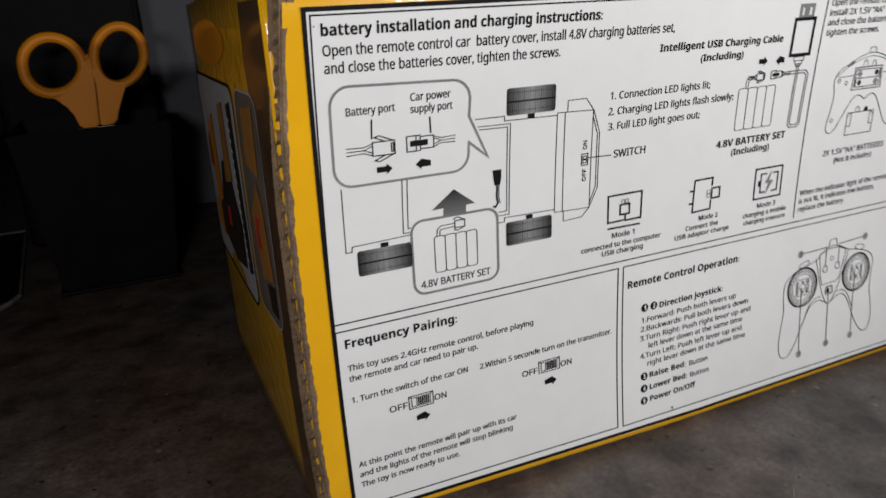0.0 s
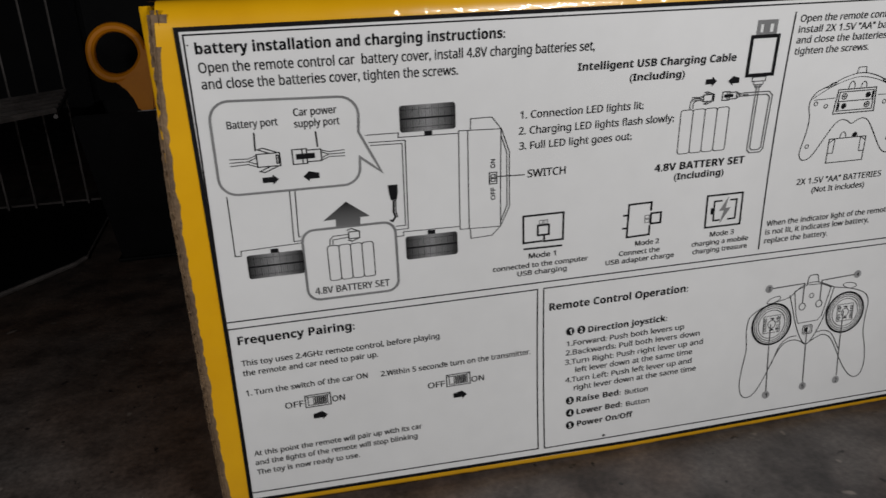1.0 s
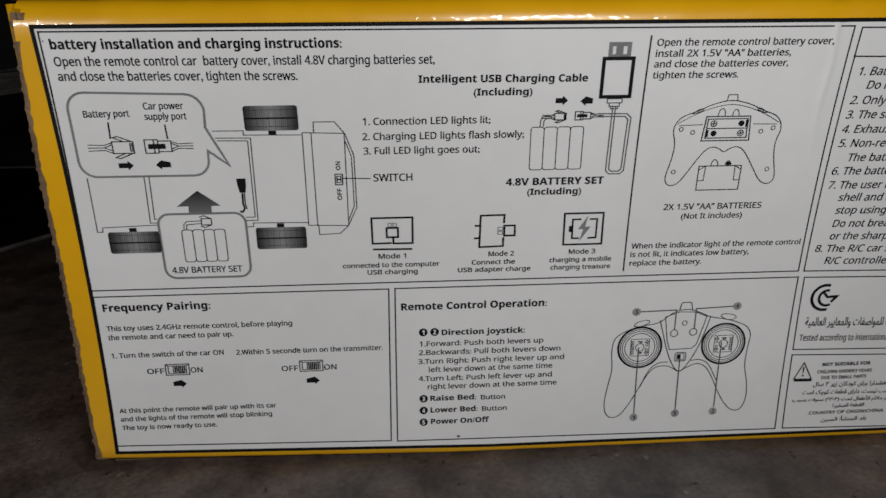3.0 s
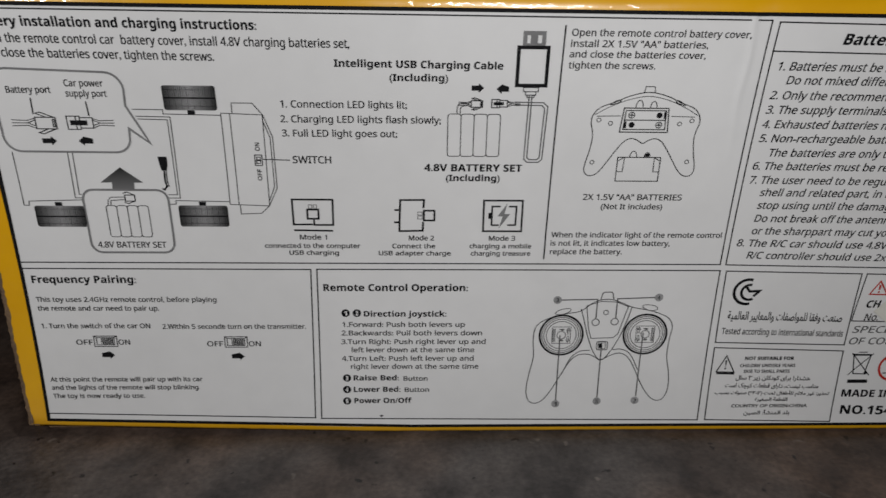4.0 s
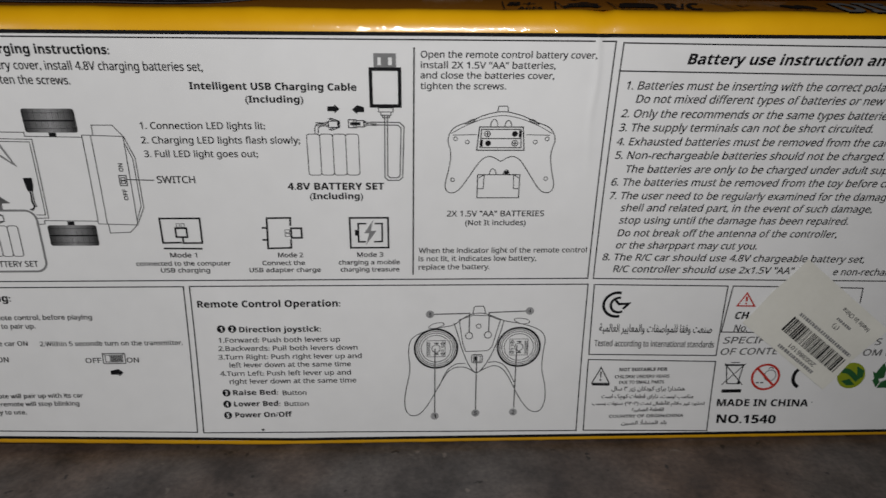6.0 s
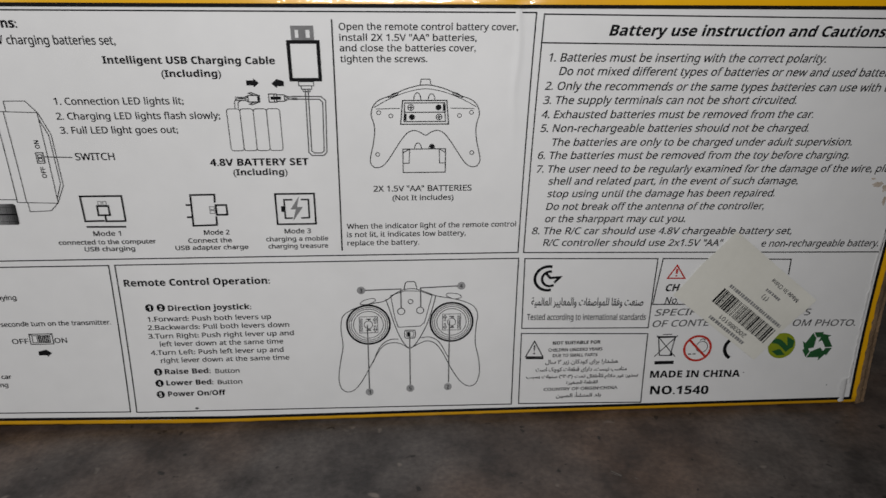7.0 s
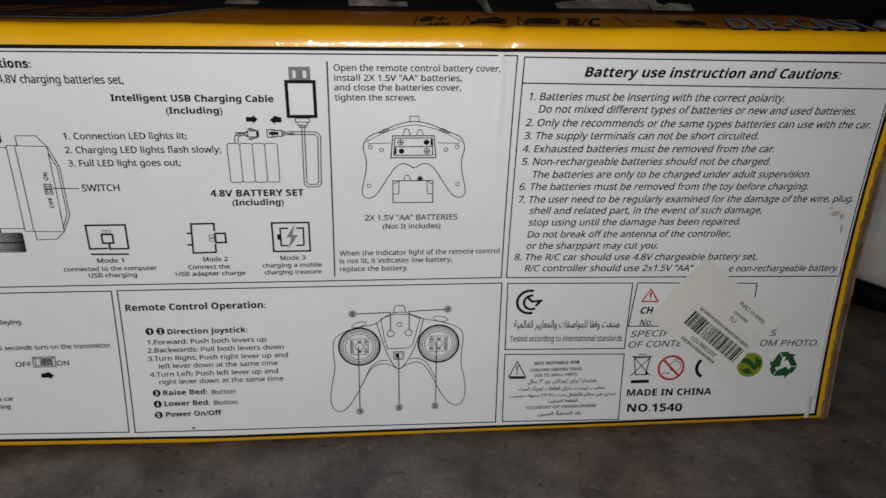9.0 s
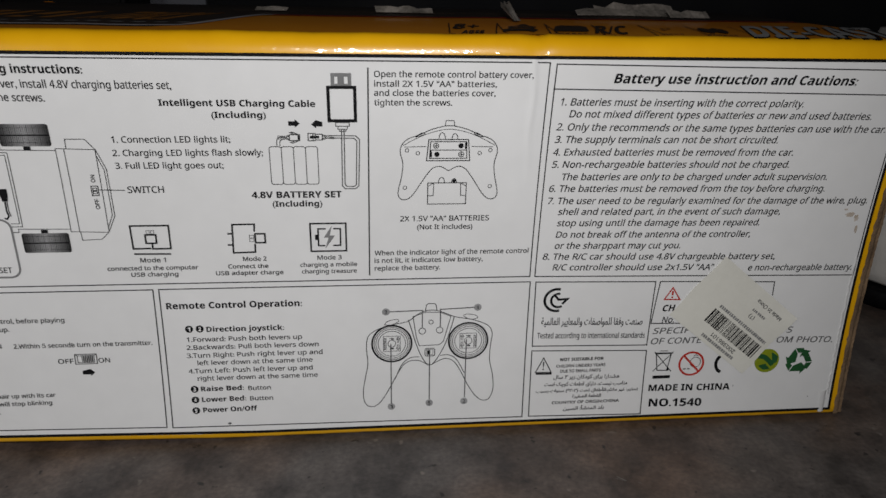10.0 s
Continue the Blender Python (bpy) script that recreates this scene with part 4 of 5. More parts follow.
for cx, cz, rx, rz, s in ((432.5, 104.5, 2.6, 1.5, 1), (435.8, 102.8, 1.2, 2.0, 2), (437.0, 97.5, 0.8, 2.2, 3), (430.0, 107.0, 1.0, 0.6, 4)):
    drawing("stain", fills=[ragged(cx, cz, rx, rz, s)], mat=STAIN, label="faint brown smudge")
for cx, cz, r, s in ((88.6, 50.6, 0.35, 5), (391.0, 18.4, 0.4, 6), (430.5, 11.0, 0.5, 7), (16.5, 168.0, 0.4, 8), (152.0, 8.9, 1.0, 9)):
    drawing("speck", fills=[ragged(cx, cz, r, r * 0.7, s, 9)], mat=MIDGREY)


def worn_strip(x0, x1, z0, z1, seed, mat, name, label, d=0.2):
    r = random.Random(seed)
    bm = bmesh.new()
    prev = None
    n = 60
    for j in range(n + 1):
        z = z0 + (z1 - z0) * j / n
        a, b = x0 + r.uniform(-0.3, 0.6), x1 + r.uniform(-0.15, 0.15)
        row = [bm.verts.new(on_front(a + (b - a) * k / 3, z, d - (0.0, 0.0, 0.5, 2.6)[k])) for k in range(4)]
        if prev:
            for k in range(3):
                bm.faces.new((prev[k], prev[k + 1], row[k + 1], row[k]))
        prev = row
    ob = part(name, bm, mat, carton, label, smooth=True)
    ob.matrix_parent_inverse = INV


worn_strip(445.6, 450.1, 1.0, 128.0, 3, KRAFT, "worn_edge", "brown board showing through the worn corner")
worn_strip(446.4, 450.1, 130.0, 172.0, 4, KRAFT, "worn_edge", "brown board showing through the worn corner")
def worn_left():
    """Board showing through where the print has rubbed off along the other corner."""
    r = random.Random(17)
    bm = bmesh.new()
    prev = None
    for j in range(91):
        z = 6.0 + 162.0 * j / 90
        a = edge_left(z) - 0.5
        b = a + 1.5 + 0.7 * noise.noise(Vector((z * 0.08, 5.0, 0.0))) + r.uniform(-0.25, 0.35)
        row = [bm.verts.new(on_front(a, z, -0.9)), bm.verts.new(on_front(a + 0.35, z, 0.1)), bm.verts.new(on_front(b, z, 0.1))]
        if prev:
            for k in range(2):
                bm.faces.new((prev[k], prev[k + 1], row[k + 1], row[k]))
        prev = row
    ob = part("worn_edge", bm, KRAFT, carton, "brown board showing through the worn corner", smooth=True)
    ob.matrix_parent_inverse = INV


worn_left()
worn_strip(440.4, 442.2, 12.0, 84.0, 6, WHITE, "lifted_film", "lifted strip of clear film", d=0.55)
worn_strip(437.0, 441.6, 2.6, 14.0, 7, WHITE, "lifted_film", "curled white paper corner", d=0.7)


# ---- print on the top of the carton ----
def on_top(x, y, d=0.0):
    return Vector((x / 1000, y / 1000, (180.35 + wobble(x + 300, 0.6) * (1 - min(1.0, y / DEEP)) + 0.8 * math.sin(math.pi * max(0.0, (y - 5.5)) / (DEEP - 5.5)) + d) / 1000))


def top_print(name, strokes=(), fills=(), mat=DARKPRINT, label="", d=0.15):
    bm = bmesh.new()
    for w, pts, closed in strokes:
        ribbon(bm, pts, w, d, closed, fmap=on_top)
    for pts in fills:
        blob(bm, pts, d, fmap=on_top)
    ob = part(name, bm, mat, carton, label)
    ob.matrix_parent_inverse = INV
    return ob


def dark_sheet():
    """The dark printed area behind the orange band."""
    bm = bmesh.new()
    n, m = 70, 8
    vs = []
    for i in range(n + 1):
        x = X0 + 1 + (X1 - X0 - 2) * i / n
        s = min(1.0, max(0.0, (x - 132) / 36.0))
        y0 = 20.0 + (86.0 + 0.02 * (x - 160) - 20.0) * (s * s * (3 - 2 * s))
        vs.append([bm.verts.new(on_top(x, y0 + (DEEP - 1 - y0) * j / m, 0.12)) for j in range(m + 1)])
    for i in range(n):
        for j in range(m):
            bm.faces.new((vs[i][j], vs[i + 1][j], vs[i + 1][j + 1], vs[i][j + 1]))
    return bm


ob = carton_part("dark_print", dark_sheet(), DARKPRINT, "dark printed scene on the carton top", smooth=True)
PALE = ink("pale_print", (0.35, 0.33, 0.34))
edge = [(8 + 1 * 4 * k, 24.0) for k in range(31)] + smooth_path([(136, 24.5), (146, 30.0), (156, 58.0), (166, 84.0), (172, 90.0)])
top_print("logo_outline", [(4.0, edge, False)], mat=PALE, label="grey outline of the logo plate", d=0.3)
top_print("red_line", [(3.0, [(172 + 5.5 * k, 86.5 + 0.11 * k) for k in range(50)], False)], mat=RED, label="thin red line", d=0.3)
BROWNPRINT = ink("brown_print", (0.30, 0.13, 0.03))
for k in range(6):
    x = 12 + 13.2 * k
    top_print("logo_shape", fills=[[(x, 52), (x + 5, 52), (x + 15, 92), (x + 9, 92)], [(x + 7, 86), (x + 14, 86), (x + 16, 93), (x + 8.5, 93)]] if k % 2 else [[(x, 52), (x + 7, 52), (x + 9, 60), (x + 2, 60)], [(x + 4, 68), (x + 11, 68), (x + 17, 92), (x + 10, 92)]], mat=BROWNPRINT, label="slanted brown logo shape", d=0.3)
for k in range(14):
    top_print("logo_shape", fills=[[(22 + 9 * k, 36), (27 + 9 * k, 36), (28 + 9 * k, 39), (23 + 9 * k, 39)]], mat=GREY, d=0.3)


def top_text(body, x0, x1, y, high, shear, mat, d):
    me = text_mesh(body, True, False)
    co = np.empty(len(me.vertices) * 3)
    me.vertices.foreach_get("co", co)
    co = co.reshape(-1, 3)
    u = (co[:, 0] - co[:, 0].min()) / (co[:, 0].max() - co[:, 0].min())
    for v, t, b in zip(me.vertices, u, co[:, 1] * high / 0.714):
        v.co = on_top(x0 + (x1 - x0) * t + shear * b, y + b, d)
    me.materials.append(mat)
    ob = new("text_line", me)
    ob.parent = carton
    ob.matrix_parent_inverse = INV
    return ob


for k in range(6):
    x = 248.0 + 21.9 * k
    for side, lean in ((0.0, 1.0), (18.5, 1.6)):
        b = 1.6 if side == 0.0 else -1.6
        top_print("badge_frame", [(0.45, [(x + side + 6.0 * lean, 54), (x + side + 1.8, 10), (x + side + 2.2 + b * 0.4, 7), (x + side + 2.0 + b, 5.5)], False)], d=0.3)
top_text("TRUCK", 92, 130, 50, 44, 0.42, BROWNPRINT, 0.3)
top_text("8+", 252.5, 263.5, 27, 22, 0.17, DARKPRINT, 0.3)
top_text("AGES", 254, 263.0, 7, 12, 0.17, DARKPRINT, 0.3)
top_text("R/C", 309.5, 323.5, 13, 36, 0.3, DARKPRINT, 0.3)


def lean(cx, pts, s=0.25):
    return [(cx + a + s * b, b) for a, b in pts]


top_print("badge_picture", fills=[lean(275, [(-6, 12), (-3.5, 17), (3.5, 17), (6, 12), (7.5, 22), (5, 28), (6.5, 36), (3, 40), (1, 48), (-1, 48), (-3, 40), (-6.5, 36), (-5, 28), (-7.5, 22)])], label="small dark truck symbol", d=0.3)
top_print("badge_picture", strokes=[(0.5, lean(275, [(-4, 24), (0, 27), (4, 24)]), False), (0.5, lean(275, [(-4, 33), (0, 36), (4, 33)]), False)], mat=ORANGE, d=0.42)
top_print("badge_picture", fills=[lean(296.5, [(-7.5, 20), (-6, 19), (-2.5, 31), (0, 33), (2.5, 31), (6, 19), (7.5, 20), (7.0, 42), (4.5, 47), (2, 42), (-2, 42), (-4.5, 47), (-7.0, 42)])], label="small dark remote control symbol", d=0.3)
top_print("badge_caption", strokes=[(2.2, [(292 + 2.4 * j, 11), (293.7 + 2.4 * j, 11)], False) for j in range(6)], d=0.3)
top_print("badge_picture", strokes=[(1.3, lean(339, [(-1.6, 26), (-1.6, 38), (1.4, 39), (1.6, 34), (-1.0, 31)]), False)], mat=BROWNPRINT, d=0.3)
top_print("badge_caption", strokes=[(2.0, [(338 + 2.2 * j, 12), (339.6 + 2.2 * j, 12)], False) for j in range(4)], mat=BROWNPRINT, d=0.3)
for cx in (357.0, 363.0):
    top_print("badge_picture", fills=[lean(cx, [(3.4 * math.cos(0.524 * j), 32 + (12 + 2 * math.sin(2.1 * j)) * math.sin(0.524 * j)) for j in range(12)])], label="dark rounded symbol", d=0.3)
top_print("badge_caption", strokes=[(2.2, [(356 + 2.3 * j, 11), (357.7 + 2.3 * j, 11)], False) for j in range(6)], d=0.3)
PALEGREY = ink("pale_grey_print", (0.30, 0.30, 0.30))
top_text("DIE-CAST", 372.0, 438.5, 3, 58, 0.40, BLACK, 0.25)
top_text("DIE-CAST", 373.4, 437.0, 6, 52, 0.40, PALEGREY, 0.45)

# torn paper and tape along the seam of the lid
top_print("seam_edge", [(1.6, [(150 + 6 * k, 112 + 1.2 * math.sin(k * 0.7)) for k in range(42)], False)], mat=KRAFT, label="raw board edge of the lid seam", d=0.8)


def scrap(x, y, w, h, lift, seed):
    r = random.Random(seed)
    bm = bmesh.new()
    top, bot = [], []
    n = 8
    for i in range(n + 1):
        a = x + w * i / n
        top.append(bm.verts.new(on_top(a + r.uniform(-1, 1), y + h * r.uniform(0.6, 1.1), 1.2 + lift * r.uniform(0.6, 1.2))))
        bot.append(bm.verts.new(on_top(a, y + r.uniform(-0.8, 0.8), 0.9)))
    for i in range(n):
        bm.faces.new((bot[i], bot[i + 1], top[i + 1], top[i]))
    ob = part("torn_scrap", bm, TORN, carton, "torn white paper left on the lid seam")
    ob.matrix_parent_inverse = INV


scrap(222, 113, 30, 5, 2.5, 1)
scrap(330, 114, 52, 8, 3.0, 2)
scrap(345, 128, 46, 8, 5.0, 3)
scrap(378, 104, 22, 8, 3.0, 4)
scrap(285, 60, 3.5, 40, 6.0, 5)
scrap(160, 113, 16, 4, 1.5, 6)


# ---- the picture on the left end ----
def on_left(y, z, d=0.0):
    dish = -1.2 * math.sin(math.pi * (y - 6.5) / (DEEP - 10.8)) * math.sin(math.pi * z / 179.0)
    return Vector(((X0 - 2.0 + dish - d) / 1000, y / 1000, z / 1000))


def left_print(name, fills=(), strokes=(), mat=DARKPRINT, label="", d=0.2):
    bm = bmesh.new()
    for pts in fills:
        cy, cz = sum(p[0] for p in pts) / len(pts), sum(p[1] for p in pts) / len(pts)
        rings = [[bm.verts.new(on_left(cy + (y - cy) * k / 5, cz + (z - cz) * k / 5, d)) for y, z in pts] for k in range(1, 6)]
        for p, q in zip(rings, rings[1:]):
            for k in range(len(pts)):
                bm.faces.new((p[k], p[(k + 1) % len(pts)], q[(k + 1) % len(pts)], q[k]))
        bm.faces.new(rings[0])
    for w, pts, closed in strokes:
        ribbon(bm, pts, w, d, closed, fmap=on_left)
    return part(name, bm, mat, left_end, label)


left_print("picture_border", [rrect(74, 182, 60, 148, 8, 4)], mat=PALE, label="white border of the printed picture")
left_print("picture_frame", strokes=[(1.2, rrect(74, 182, 60, 148, 8, 4), True)], mat=BLACK, d=0.45)
left_print("vehicle_picture", [[(92, 72), (120, 68), (150, 74), (152, 88), (138, 96), (128, 112), (108, 116), (98, 100), (90, 92)]], mat=DARKPRINT, d=0.55, label="dark printed truck")
left_print("caption_band", [[(78, 74), (86, 72), (92, 140), (82, 142)]], mat=DARKPRINT, d=0.55, label="dark band with a row of small pale marks")
left_print("caption_marks", strokes=[(1.1, [(83 + 0.08 * j * 4, 78 + 4 * j), (85.5 + 0.08 * j * 4, 79 + 4 * j)], False) for j in range(15)], mat=STICKER, d=0.75)
for pts, m in (([(100, 108), (120, 104), (116, 138), (104, 140)], BROWNPRINT), ([(140, 92), (160, 88), (158, 126), (142, 132)], ORANGE), ([(150, 70), (172, 74), (174, 86), (156, 88)], ORANGE), ([(118, 84), (128, 83), (127, 92), (119, 93)], RED), ([(162, 104), (168, 104), (167, 120), (162, 119)], RED)):
    left_print("picture_patch", [pts], mat=m, d=0.65)
DULL = ink("dull_brown_grey_print", (0.13, 0.10, 0.08))
left_print("picture_border", [rrect(31, 69, 66, 148, 7, 4)], mat=DULL, label="pale border of the narrow printed picture")
left_print("picture_frame", strokes=[(0.7, rrect(31, 69, 66, 148, 7, 4), True)], mat=PALE, d=0.45)
for pts, m in (([(36, 84), (54, 80), (60, 104), (46, 118), (40, 110)], BROWNPRINT), ([(40, 120), (60, 122), (58, 142), (38, 144)], BROWNPRINT), ([(48, 92), (56, 92), (56, 104), (48, 104)], RED), ([(36, 70), (46, 70), (48, 80), (36, 82)], DARKPRINT)):
    left_print("picture_patch", [pts], mat=m, d=0.6)
BAND = mottled("brown_band", (0.05, 0.028, 0.014), (0.13, 0.07, 0.03), 40, 0.3, coat=0.6)
left_print("dark_band", [[(8, 8), (30, 8), (36, 60), (34, 150), (42, 158), (40, 176), (8, 176)]], mat=BAND, label="dark glossy brown band on the end flap")
left_print("round_spot", [arc(125, 163, 46, 9, 0, 360, 24)[:-1]], mat=ORANGE, d=0.35, label="orange printed spot")

# pale scratches and dust on the table
table = bpy.data.objects["tabletop"]
rnd = random.Random(21)
DUST = mottled("dust", (0.10, 0.09, 0.08), (0.2, 0.18, 0.16), 300, 0.8)
for x, y, n, s in ((0.163, -0.050, 5, 0.006), (0.05, -0.06, 3, 0.004), (0.33, -0.045, 3, 0.005), (-0.03, 0.02, 4, 0.006), (-0.02, -0.06, 4, 0.007)):
    for k in range(n):
        a = rnd.uniform(0, math.pi)
        p = Vector((x + rnd.uniform(-s, s) * 1.6, y + rnd.uniform(-s, s), 0))
        q = p + Vector((math.cos(a), math.sin(a), 0)) * rnd.uniform(0.001, s)
        part("scratch", ribbon(bmesh.new(), [(p.x * 1000, p.y * 1000), (q.x * 1000, q.y * 1000)], rnd.uniform(0.15, 0.45), 0.05, fmap=lambda u, v, d: Vector((u / 1000, v / 1000, d / 1000))), DUST, table)


# ---- behind the carton: pen holder, scissors, black case, wire rack ----
def tapered_cup(x0, x1, y0, y1, h, t, inset):
    """An open square holder, narrower at the foot, with a floor and thick walls."""
    bm = bmesh.new()
    def ring(i, z, k):
        return [bm.verts.new(p) for p in ((x0 + i + k, y0 + i + k, z), (x1 - i - k, y0 + i + k, z), (x1 - i - k, y1 - i - k, z), (x0 + i + k, y1 - i - k, z))]
    loops = [ring(0, 0.0005, inset), ring(0, h * 0.5, inset * 0.5), ring(0, h, 0), ring(t, h, 0), ring(t, 0.006, inset)]
    for p, q in zip(loops, loops[1:]):
        for k in range(4):
            bm.faces.new((p[k], p[(k + 1) % 4], q[(k + 1) % 4], q[k]))
    bm.faces.new(loops[0][::-1])
    bm.faces.new(loops[-1])
    bmesh.ops.bevel(bm, geom=bm.edges[:], offset=0.0012, segments=2, affect="EDGES")
    bmesh.ops.recalc_face_normals(bm, faces=bm.faces[:])
    return bm


holder = tagged(empty("pen_holder", pose(-0.052, 0.35, 0)), "black plastic pen holder standing on the table", "pen holder")
hp = part("cup", tapered_cup(-0.100, -0.004, 0.306, 0.395, 0.111, 0.003, 0.012), BLACKPLASTIC, holder)
hp.matrix_parent_inverse = holder.matrix_world.inverted()
hb = part("base_rim", box(bmesh.new(), -0.091, -0.013, 0.3155, 0.3855, 0.0, 0.003, 0.001), BLACKPLASTIC, holder)
hb.matrix_parent_inverse = holder.matrix_world.inverted()

SY = 0.323


def sc(px, pz, y=0.0):
    """A place on the scissors, in millimetres of their own drawing."""
    px -= 5.5 * max(0.0, (150.0 - pz) / 36.0)
    return Vector(((-36.7 + (px + 36.7) * 1.067) / 1000, SY + y, (170.5 + (pz - 170.5) * 1.067) / 1000))


def loop_ring(cx, cz, rx, rz, tilt, thick, depth):
    """A finger loop: an oval ring with a rounded section."""
    bm = bmesh.new()
    n, m = 40, 10
    rings = []
    ct, s_t = math.cos(tilt), math.sin(tilt)
    for i in range(n):
        a = 2 * math.pi * i / n
        row = []
        for k in range(m):
            b = 2 * math.pi * k / m
            g = thick * math.cos(b)
            x, z = (rx + g) * math.cos(a), (rz + g) * math.sin(a)
            row.append(bm.verts.new(sc(cx + x * ct - z * s_t, cz + x * s_t + z * ct, depth * math.sin(b) / 1000)))
        rings.append(row)
    for i in range(n):
        p, q = rings[i], rings[(i + 1) % n]
        for k in range(m):
            bm.faces.new((p[k], p[(k + 1) % m], q[(k + 1) % m], q[k]))
    return bm


def shank(bm, pts, depth):
    front_v = [bm.verts.new(sc(x, z, -depth / 1000)) for x, z in pts]
    back_v = [bm.verts.new(sc(x, z, depth / 1000)) for x, z in pts]
    n = len(pts)
    f = [bm.faces.new(front_v), bm.faces.new(back_v[::-1])]
    f += [bm.faces.new((front_v[(k + 1) % n], front_v[k], back_v[k], back_v[(k + 1) % n])) for k in range(n)]
    es = list({e for g in f for e in g.edges})
    bmesh.ops.bevel(bm, geom=es, offset=0.0012, segments=2, affect="EDGES")
    bmesh.ops.recalc_face_normals(bm, faces=bm.faces[:])
    return bm


scissors = tagged(empty("scissors", pose(-0.05, SY, 0.006)), "scissors with orange plastic handles stuck in the black pen holder", "scissors")
SINV = scissors.matrix_world.inverted()
bm = loop_ring(-64.3, 151.2, 15.8, 16.0, 0.0, 3.1, 4.0)
shank(bm, [(-66.5, 133.5), (-58.0, 134.0), (-50.5, 141.5), (-47.6, 152.0), (-45.2, 158.0), (-43.6, 148.0), (-42.4, 136.0), (-40.8, 113.8), (-51.0, 113.8), (-54.5, 122.0), (-57.5, 128.0)], 4.0)
h1 = part("handle", bm, ORANGEPLASTIC, scissors, "orange plastic finger loop")
bm = loop_ring(-27.8, 154.2, 13.8, 17.4, -0.35, 3.0, 4.0)
shank(bm, [(-44.2, 159.0), (-42.0, 152.0), (-38.6, 142.0), (-33.0, 138.5), (-22.0, 140.5), (-27.8, 133.0), (-30.0, 126.0), (-31.0, 115.0), (-40.2, 113.8), (-41.6, 136.0), (-42.6, 148.0)], 3.8)
h2 = part("handle", bm, ORANGEPLASTIC, scissors, "orange plastic finger loop")
bm = box(bmesh.new(), -0.0595, -0.0485, SY - 0.001, SY + 0.0002, 0.052, 0.1095, 0.0003)
b1 = part("blade", bm, STEEL, scissors, "steel blade inside the holder")
bm = box(bmesh.new(), -0.0485, -0.0380, SY + 0.0004, SY + 0.0016, 0.052, 0.1095, 0.0003)
b2 = part("blade", bm, STEEL, scissors, "steel blade inside the holder")
for o in (h1, h2, b1, b2):
    o.matrix_parent_inverse = SINV

case = tagged(empty("black_case", pose(-0.06, 0.48, 0)), "tall black plastic case standing against the wall", "case")
for nm, bm in (("body", box(bmesh.new(), -0.116, -0.004, 0.442, 0.522, 0.004, 0.40, 0.004)), ("front_panel", box(bmesh.new(), -0.111, -0.009, 0.4395, 0.4419, 0.012, 0.392, 0.001)),
               ("foot", box(bmesh.new(), -0.108, -0.096, 0.45, 0.515, 0.0, 0.0042)), ("foot", box(bmesh.new(), -0.024, -0.012, 0.45, 0.515, 0.0, 0.0042))):
    o = part(nm, bm, BLACKPLASTIC, case)
    o.matrix_parent_inverse = case.matrix_world.inverted()

# the wire rack on its tray
rack = tagged(empty("wire_rack", pose(-0.18, 0.36, 0)), "dark two-tier wire rack with a slatted shelf over a black tray", "rack")
RINV = rack.matrix_world.inverted()


def rack_part(nm, bm, mat, label=""):
    o = part(nm, bm, mat, rack, label)
    o.matrix_parent_inverse = RINV
    return o


def prism(pts, z0, z1):
    bm = bmesh.new()
    lo, hi = [bm.verts.new((x, y, z0)) for x, y in pts], [bm.verts.new((x, y, z1)) for x, y in pts]
    n = len(pts)
    bm.faces.new(lo[::-1]), bm.faces.new(hi)
    for k in range(n):
        bm.faces.new((lo[k], lo[(k + 1) % n], hi[(k + 1) % n], hi[k]))
    bmesh.ops.recalc_face_normals(bm, faces=bm.faces[:])
    return bm


rack_part("tray", prism([(-0.118, 0.326), (-0.127, 0.515), (-0.40, 0.515), (-0.40, -0.02), (-0.358, -0.01)], 0.0, 0.0012), BLACKPLASTIC, "black tray")
rack_part("tray_lip", tube(bmesh.new(), [(-0.36, -0.013, 0.0022), (-0.230, 0.170, 0.0022), (-0.168, 0.253, 0.0022), (-0.121, 0.318, 0.0022), (-0.1165, 0.330, 0.0022)], 0.0018, 6), WIRE, "pale edge of the tray")
rack_part("tray_lip", tube(bmesh.new(), [(-0.1165, 0.331, 0.0020), (-0.127, 0.512, 0.0020)], 0.0009, 6), WIRE)
rack_part("tray_lip", tube(bmesh.new(), [(-0.127, 0.514, 0.0026), (-0.40, 0.514, 0.0026)], 0.0011, 6), WIRE)
for x, y in ((-0.153, 0.505), (-0.176, 0.505), (-0.200, 0.505), (-0.224, 0.505)):
    rack_part("upright", tube(bmesh.new(), [(x, y, 0.0012), (x, y, 0.36)], 0.0010, 6), WIRE)
for k in range(6):
    a = Vector((-0.117 - 0.0055 * k, 0.335 + 0.028 * k, 0.1125))
    b = a + Vector((-0.13, -0.20, 0)) * 0.9
    rack_part("slat", tube(bmesh.new(), [a, a.lerp(b, 0.5), b], 0.0022 if k == 0 else 0.0017, 6), WIRE)
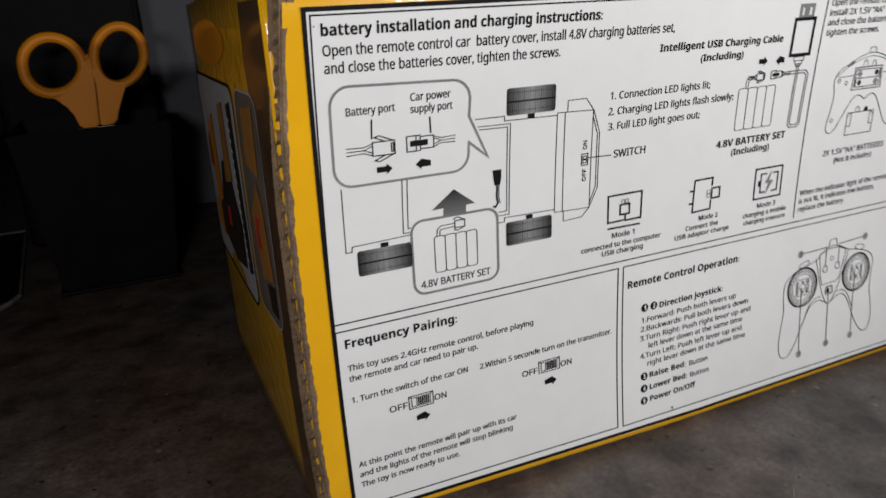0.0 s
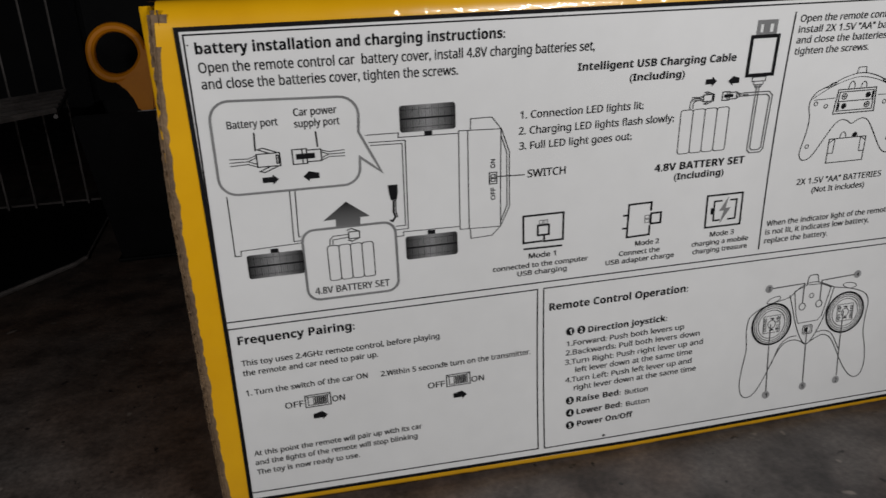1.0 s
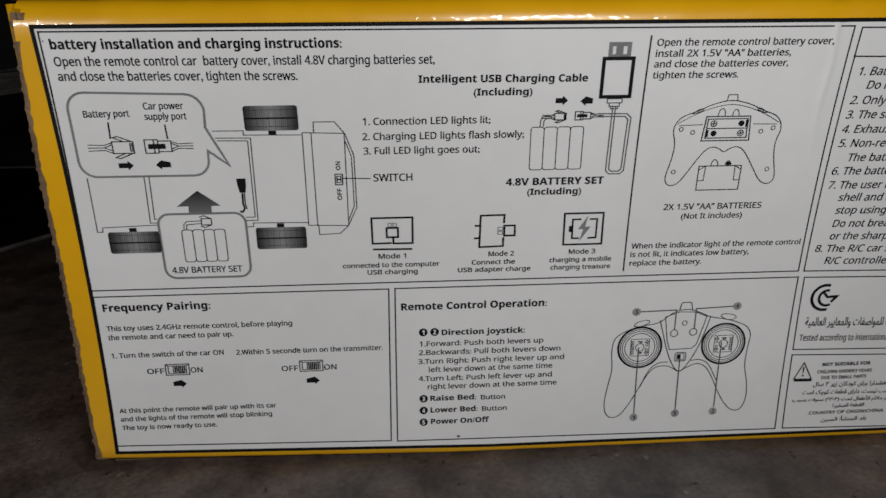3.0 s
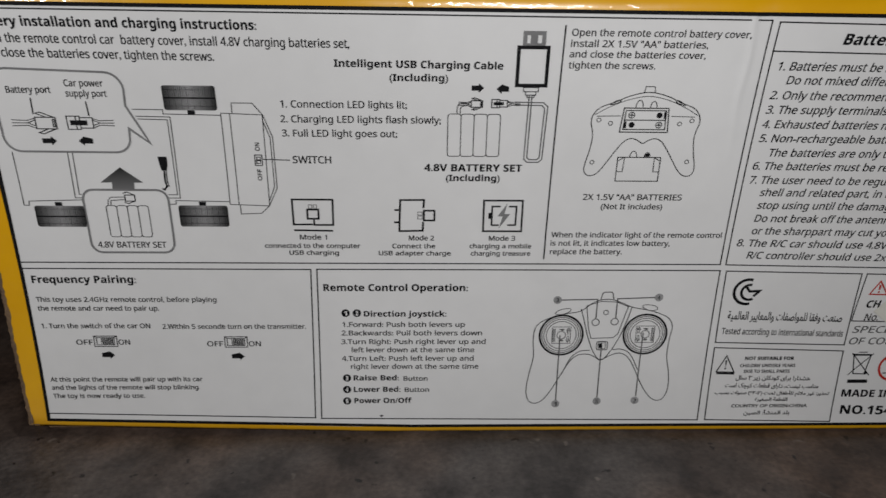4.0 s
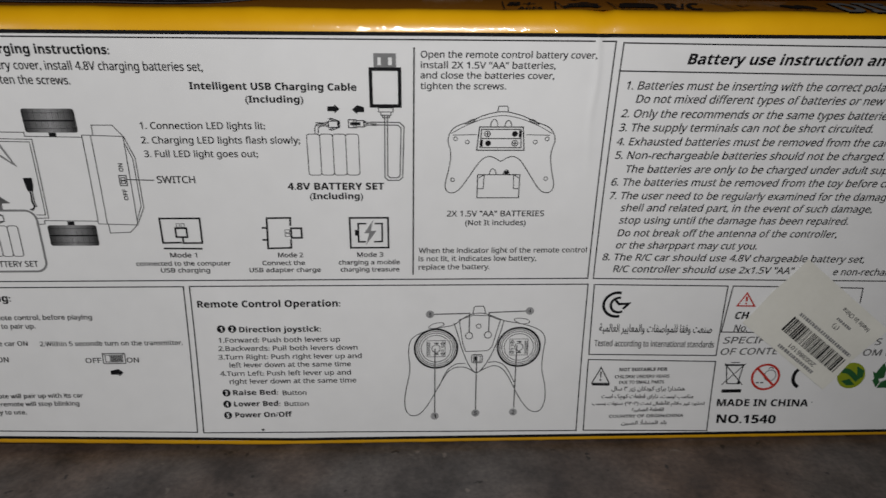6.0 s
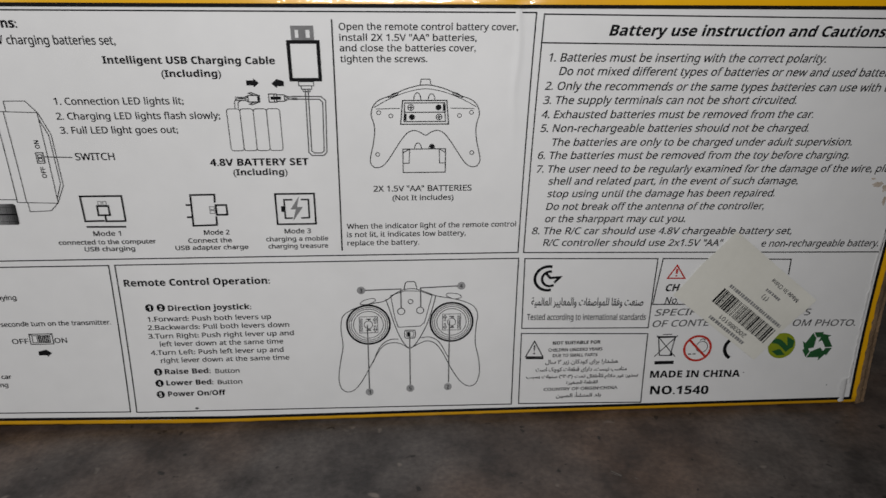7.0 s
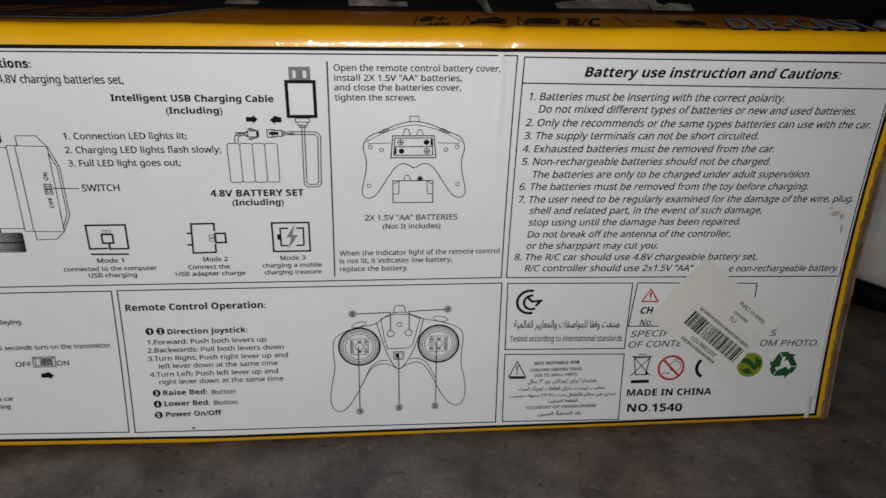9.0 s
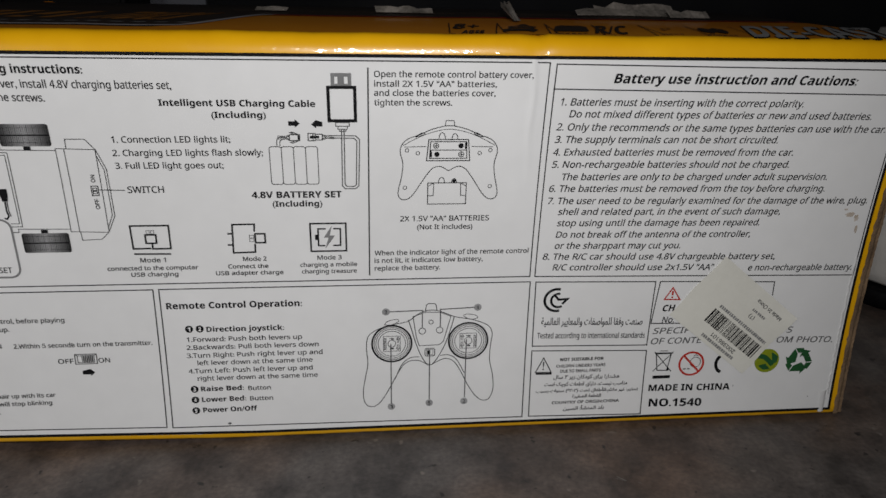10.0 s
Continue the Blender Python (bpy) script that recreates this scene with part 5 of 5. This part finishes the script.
rack_part("shelf_rail", tube(bmesh.new(), [(-0.116, 0.331, 0.1085), (-0.147, 0.490, 0.1085), (-0.1535, 0.5025, 0.1085)], 0.0016, 6), WIRE)
rack_part("shelf_rail", tube(bmesh.new(), [(-0.229, 0.160, 0.1085), (-0.262, 0.320, 0.1085), (-0.224, 0.5025, 0.1085)], 0.0016, 6), WIRE)

# ---- beside the carton: a white roll on a round black base ----
def lathe(prof, cx, cy, n=48, fold=0.0):
    bm = bmesh.new()
    rings = []
    for r, z in prof:
        rings.append([bm.verts.new((cx + r * (1 + fold * noise.noise(Vector((math.cos(2 * math.pi * k / n) * 4, math.sin(2 * math.pi * k / n) * 4, z * 60)))) * math.cos(2 * math.pi * k / n),
                                    cy + r * (1 + fold * noise.noise(Vector((math.cos(2 * math.pi * k / n) * 4, math.sin(2 * math.pi * k / n) * 4, z * 60)))) * math.sin(2 * math.pi * k / n), z)) for k in range(n)])
    for p, q in zip(rings, rings[1:]):
        for k in range(n):
            bm.faces.new((p[k], p[(k + 1) % n], q[(k + 1) % n], q[k]))
    bm.faces.new(rings[0][::-1])
    bm.faces.new(rings[-1])
    return bm


JX, JY = 0.597, 0.150
tagged(part("round_base", lathe([(0.050, 0.0), (0.058, 0.0), (0.0595, 0.002), (0.0595, 0.011), (0.058, 0.0125), (0.052, 0.0125)], JX, JY), BLACKPLASTIC, smooth=True), "round glossy black plastic base on the table", "base")
tagged(part("paper_roll", lathe([(0.049, 0.013), (0.0535, 0.016), (0.055, 0.022)] + [(0.055 + 0.0012 * math.sin(k), 0.022 + 0.011 * k) for k in range(1, 14)] + [(0.052, 0.174), (0.02, 0.177)], JX, JY, 64, 0.03), WRAP, smooth=True), "white paper roll in crinkled plastic wrap on a black base", "paper roll")

tagged(part("grey_panel", box(bmesh.new(), -0.020, 0.05, 0.526, 0.536, 0.0, 0.195, 0.002), mottled("grey_panel_paint", (0.09, 0.095, 0.11), (0.13, 0.13, 0.145), 10, 0.7, bump=0.2)), "dim grey panel standing upright behind the black case", "panel")
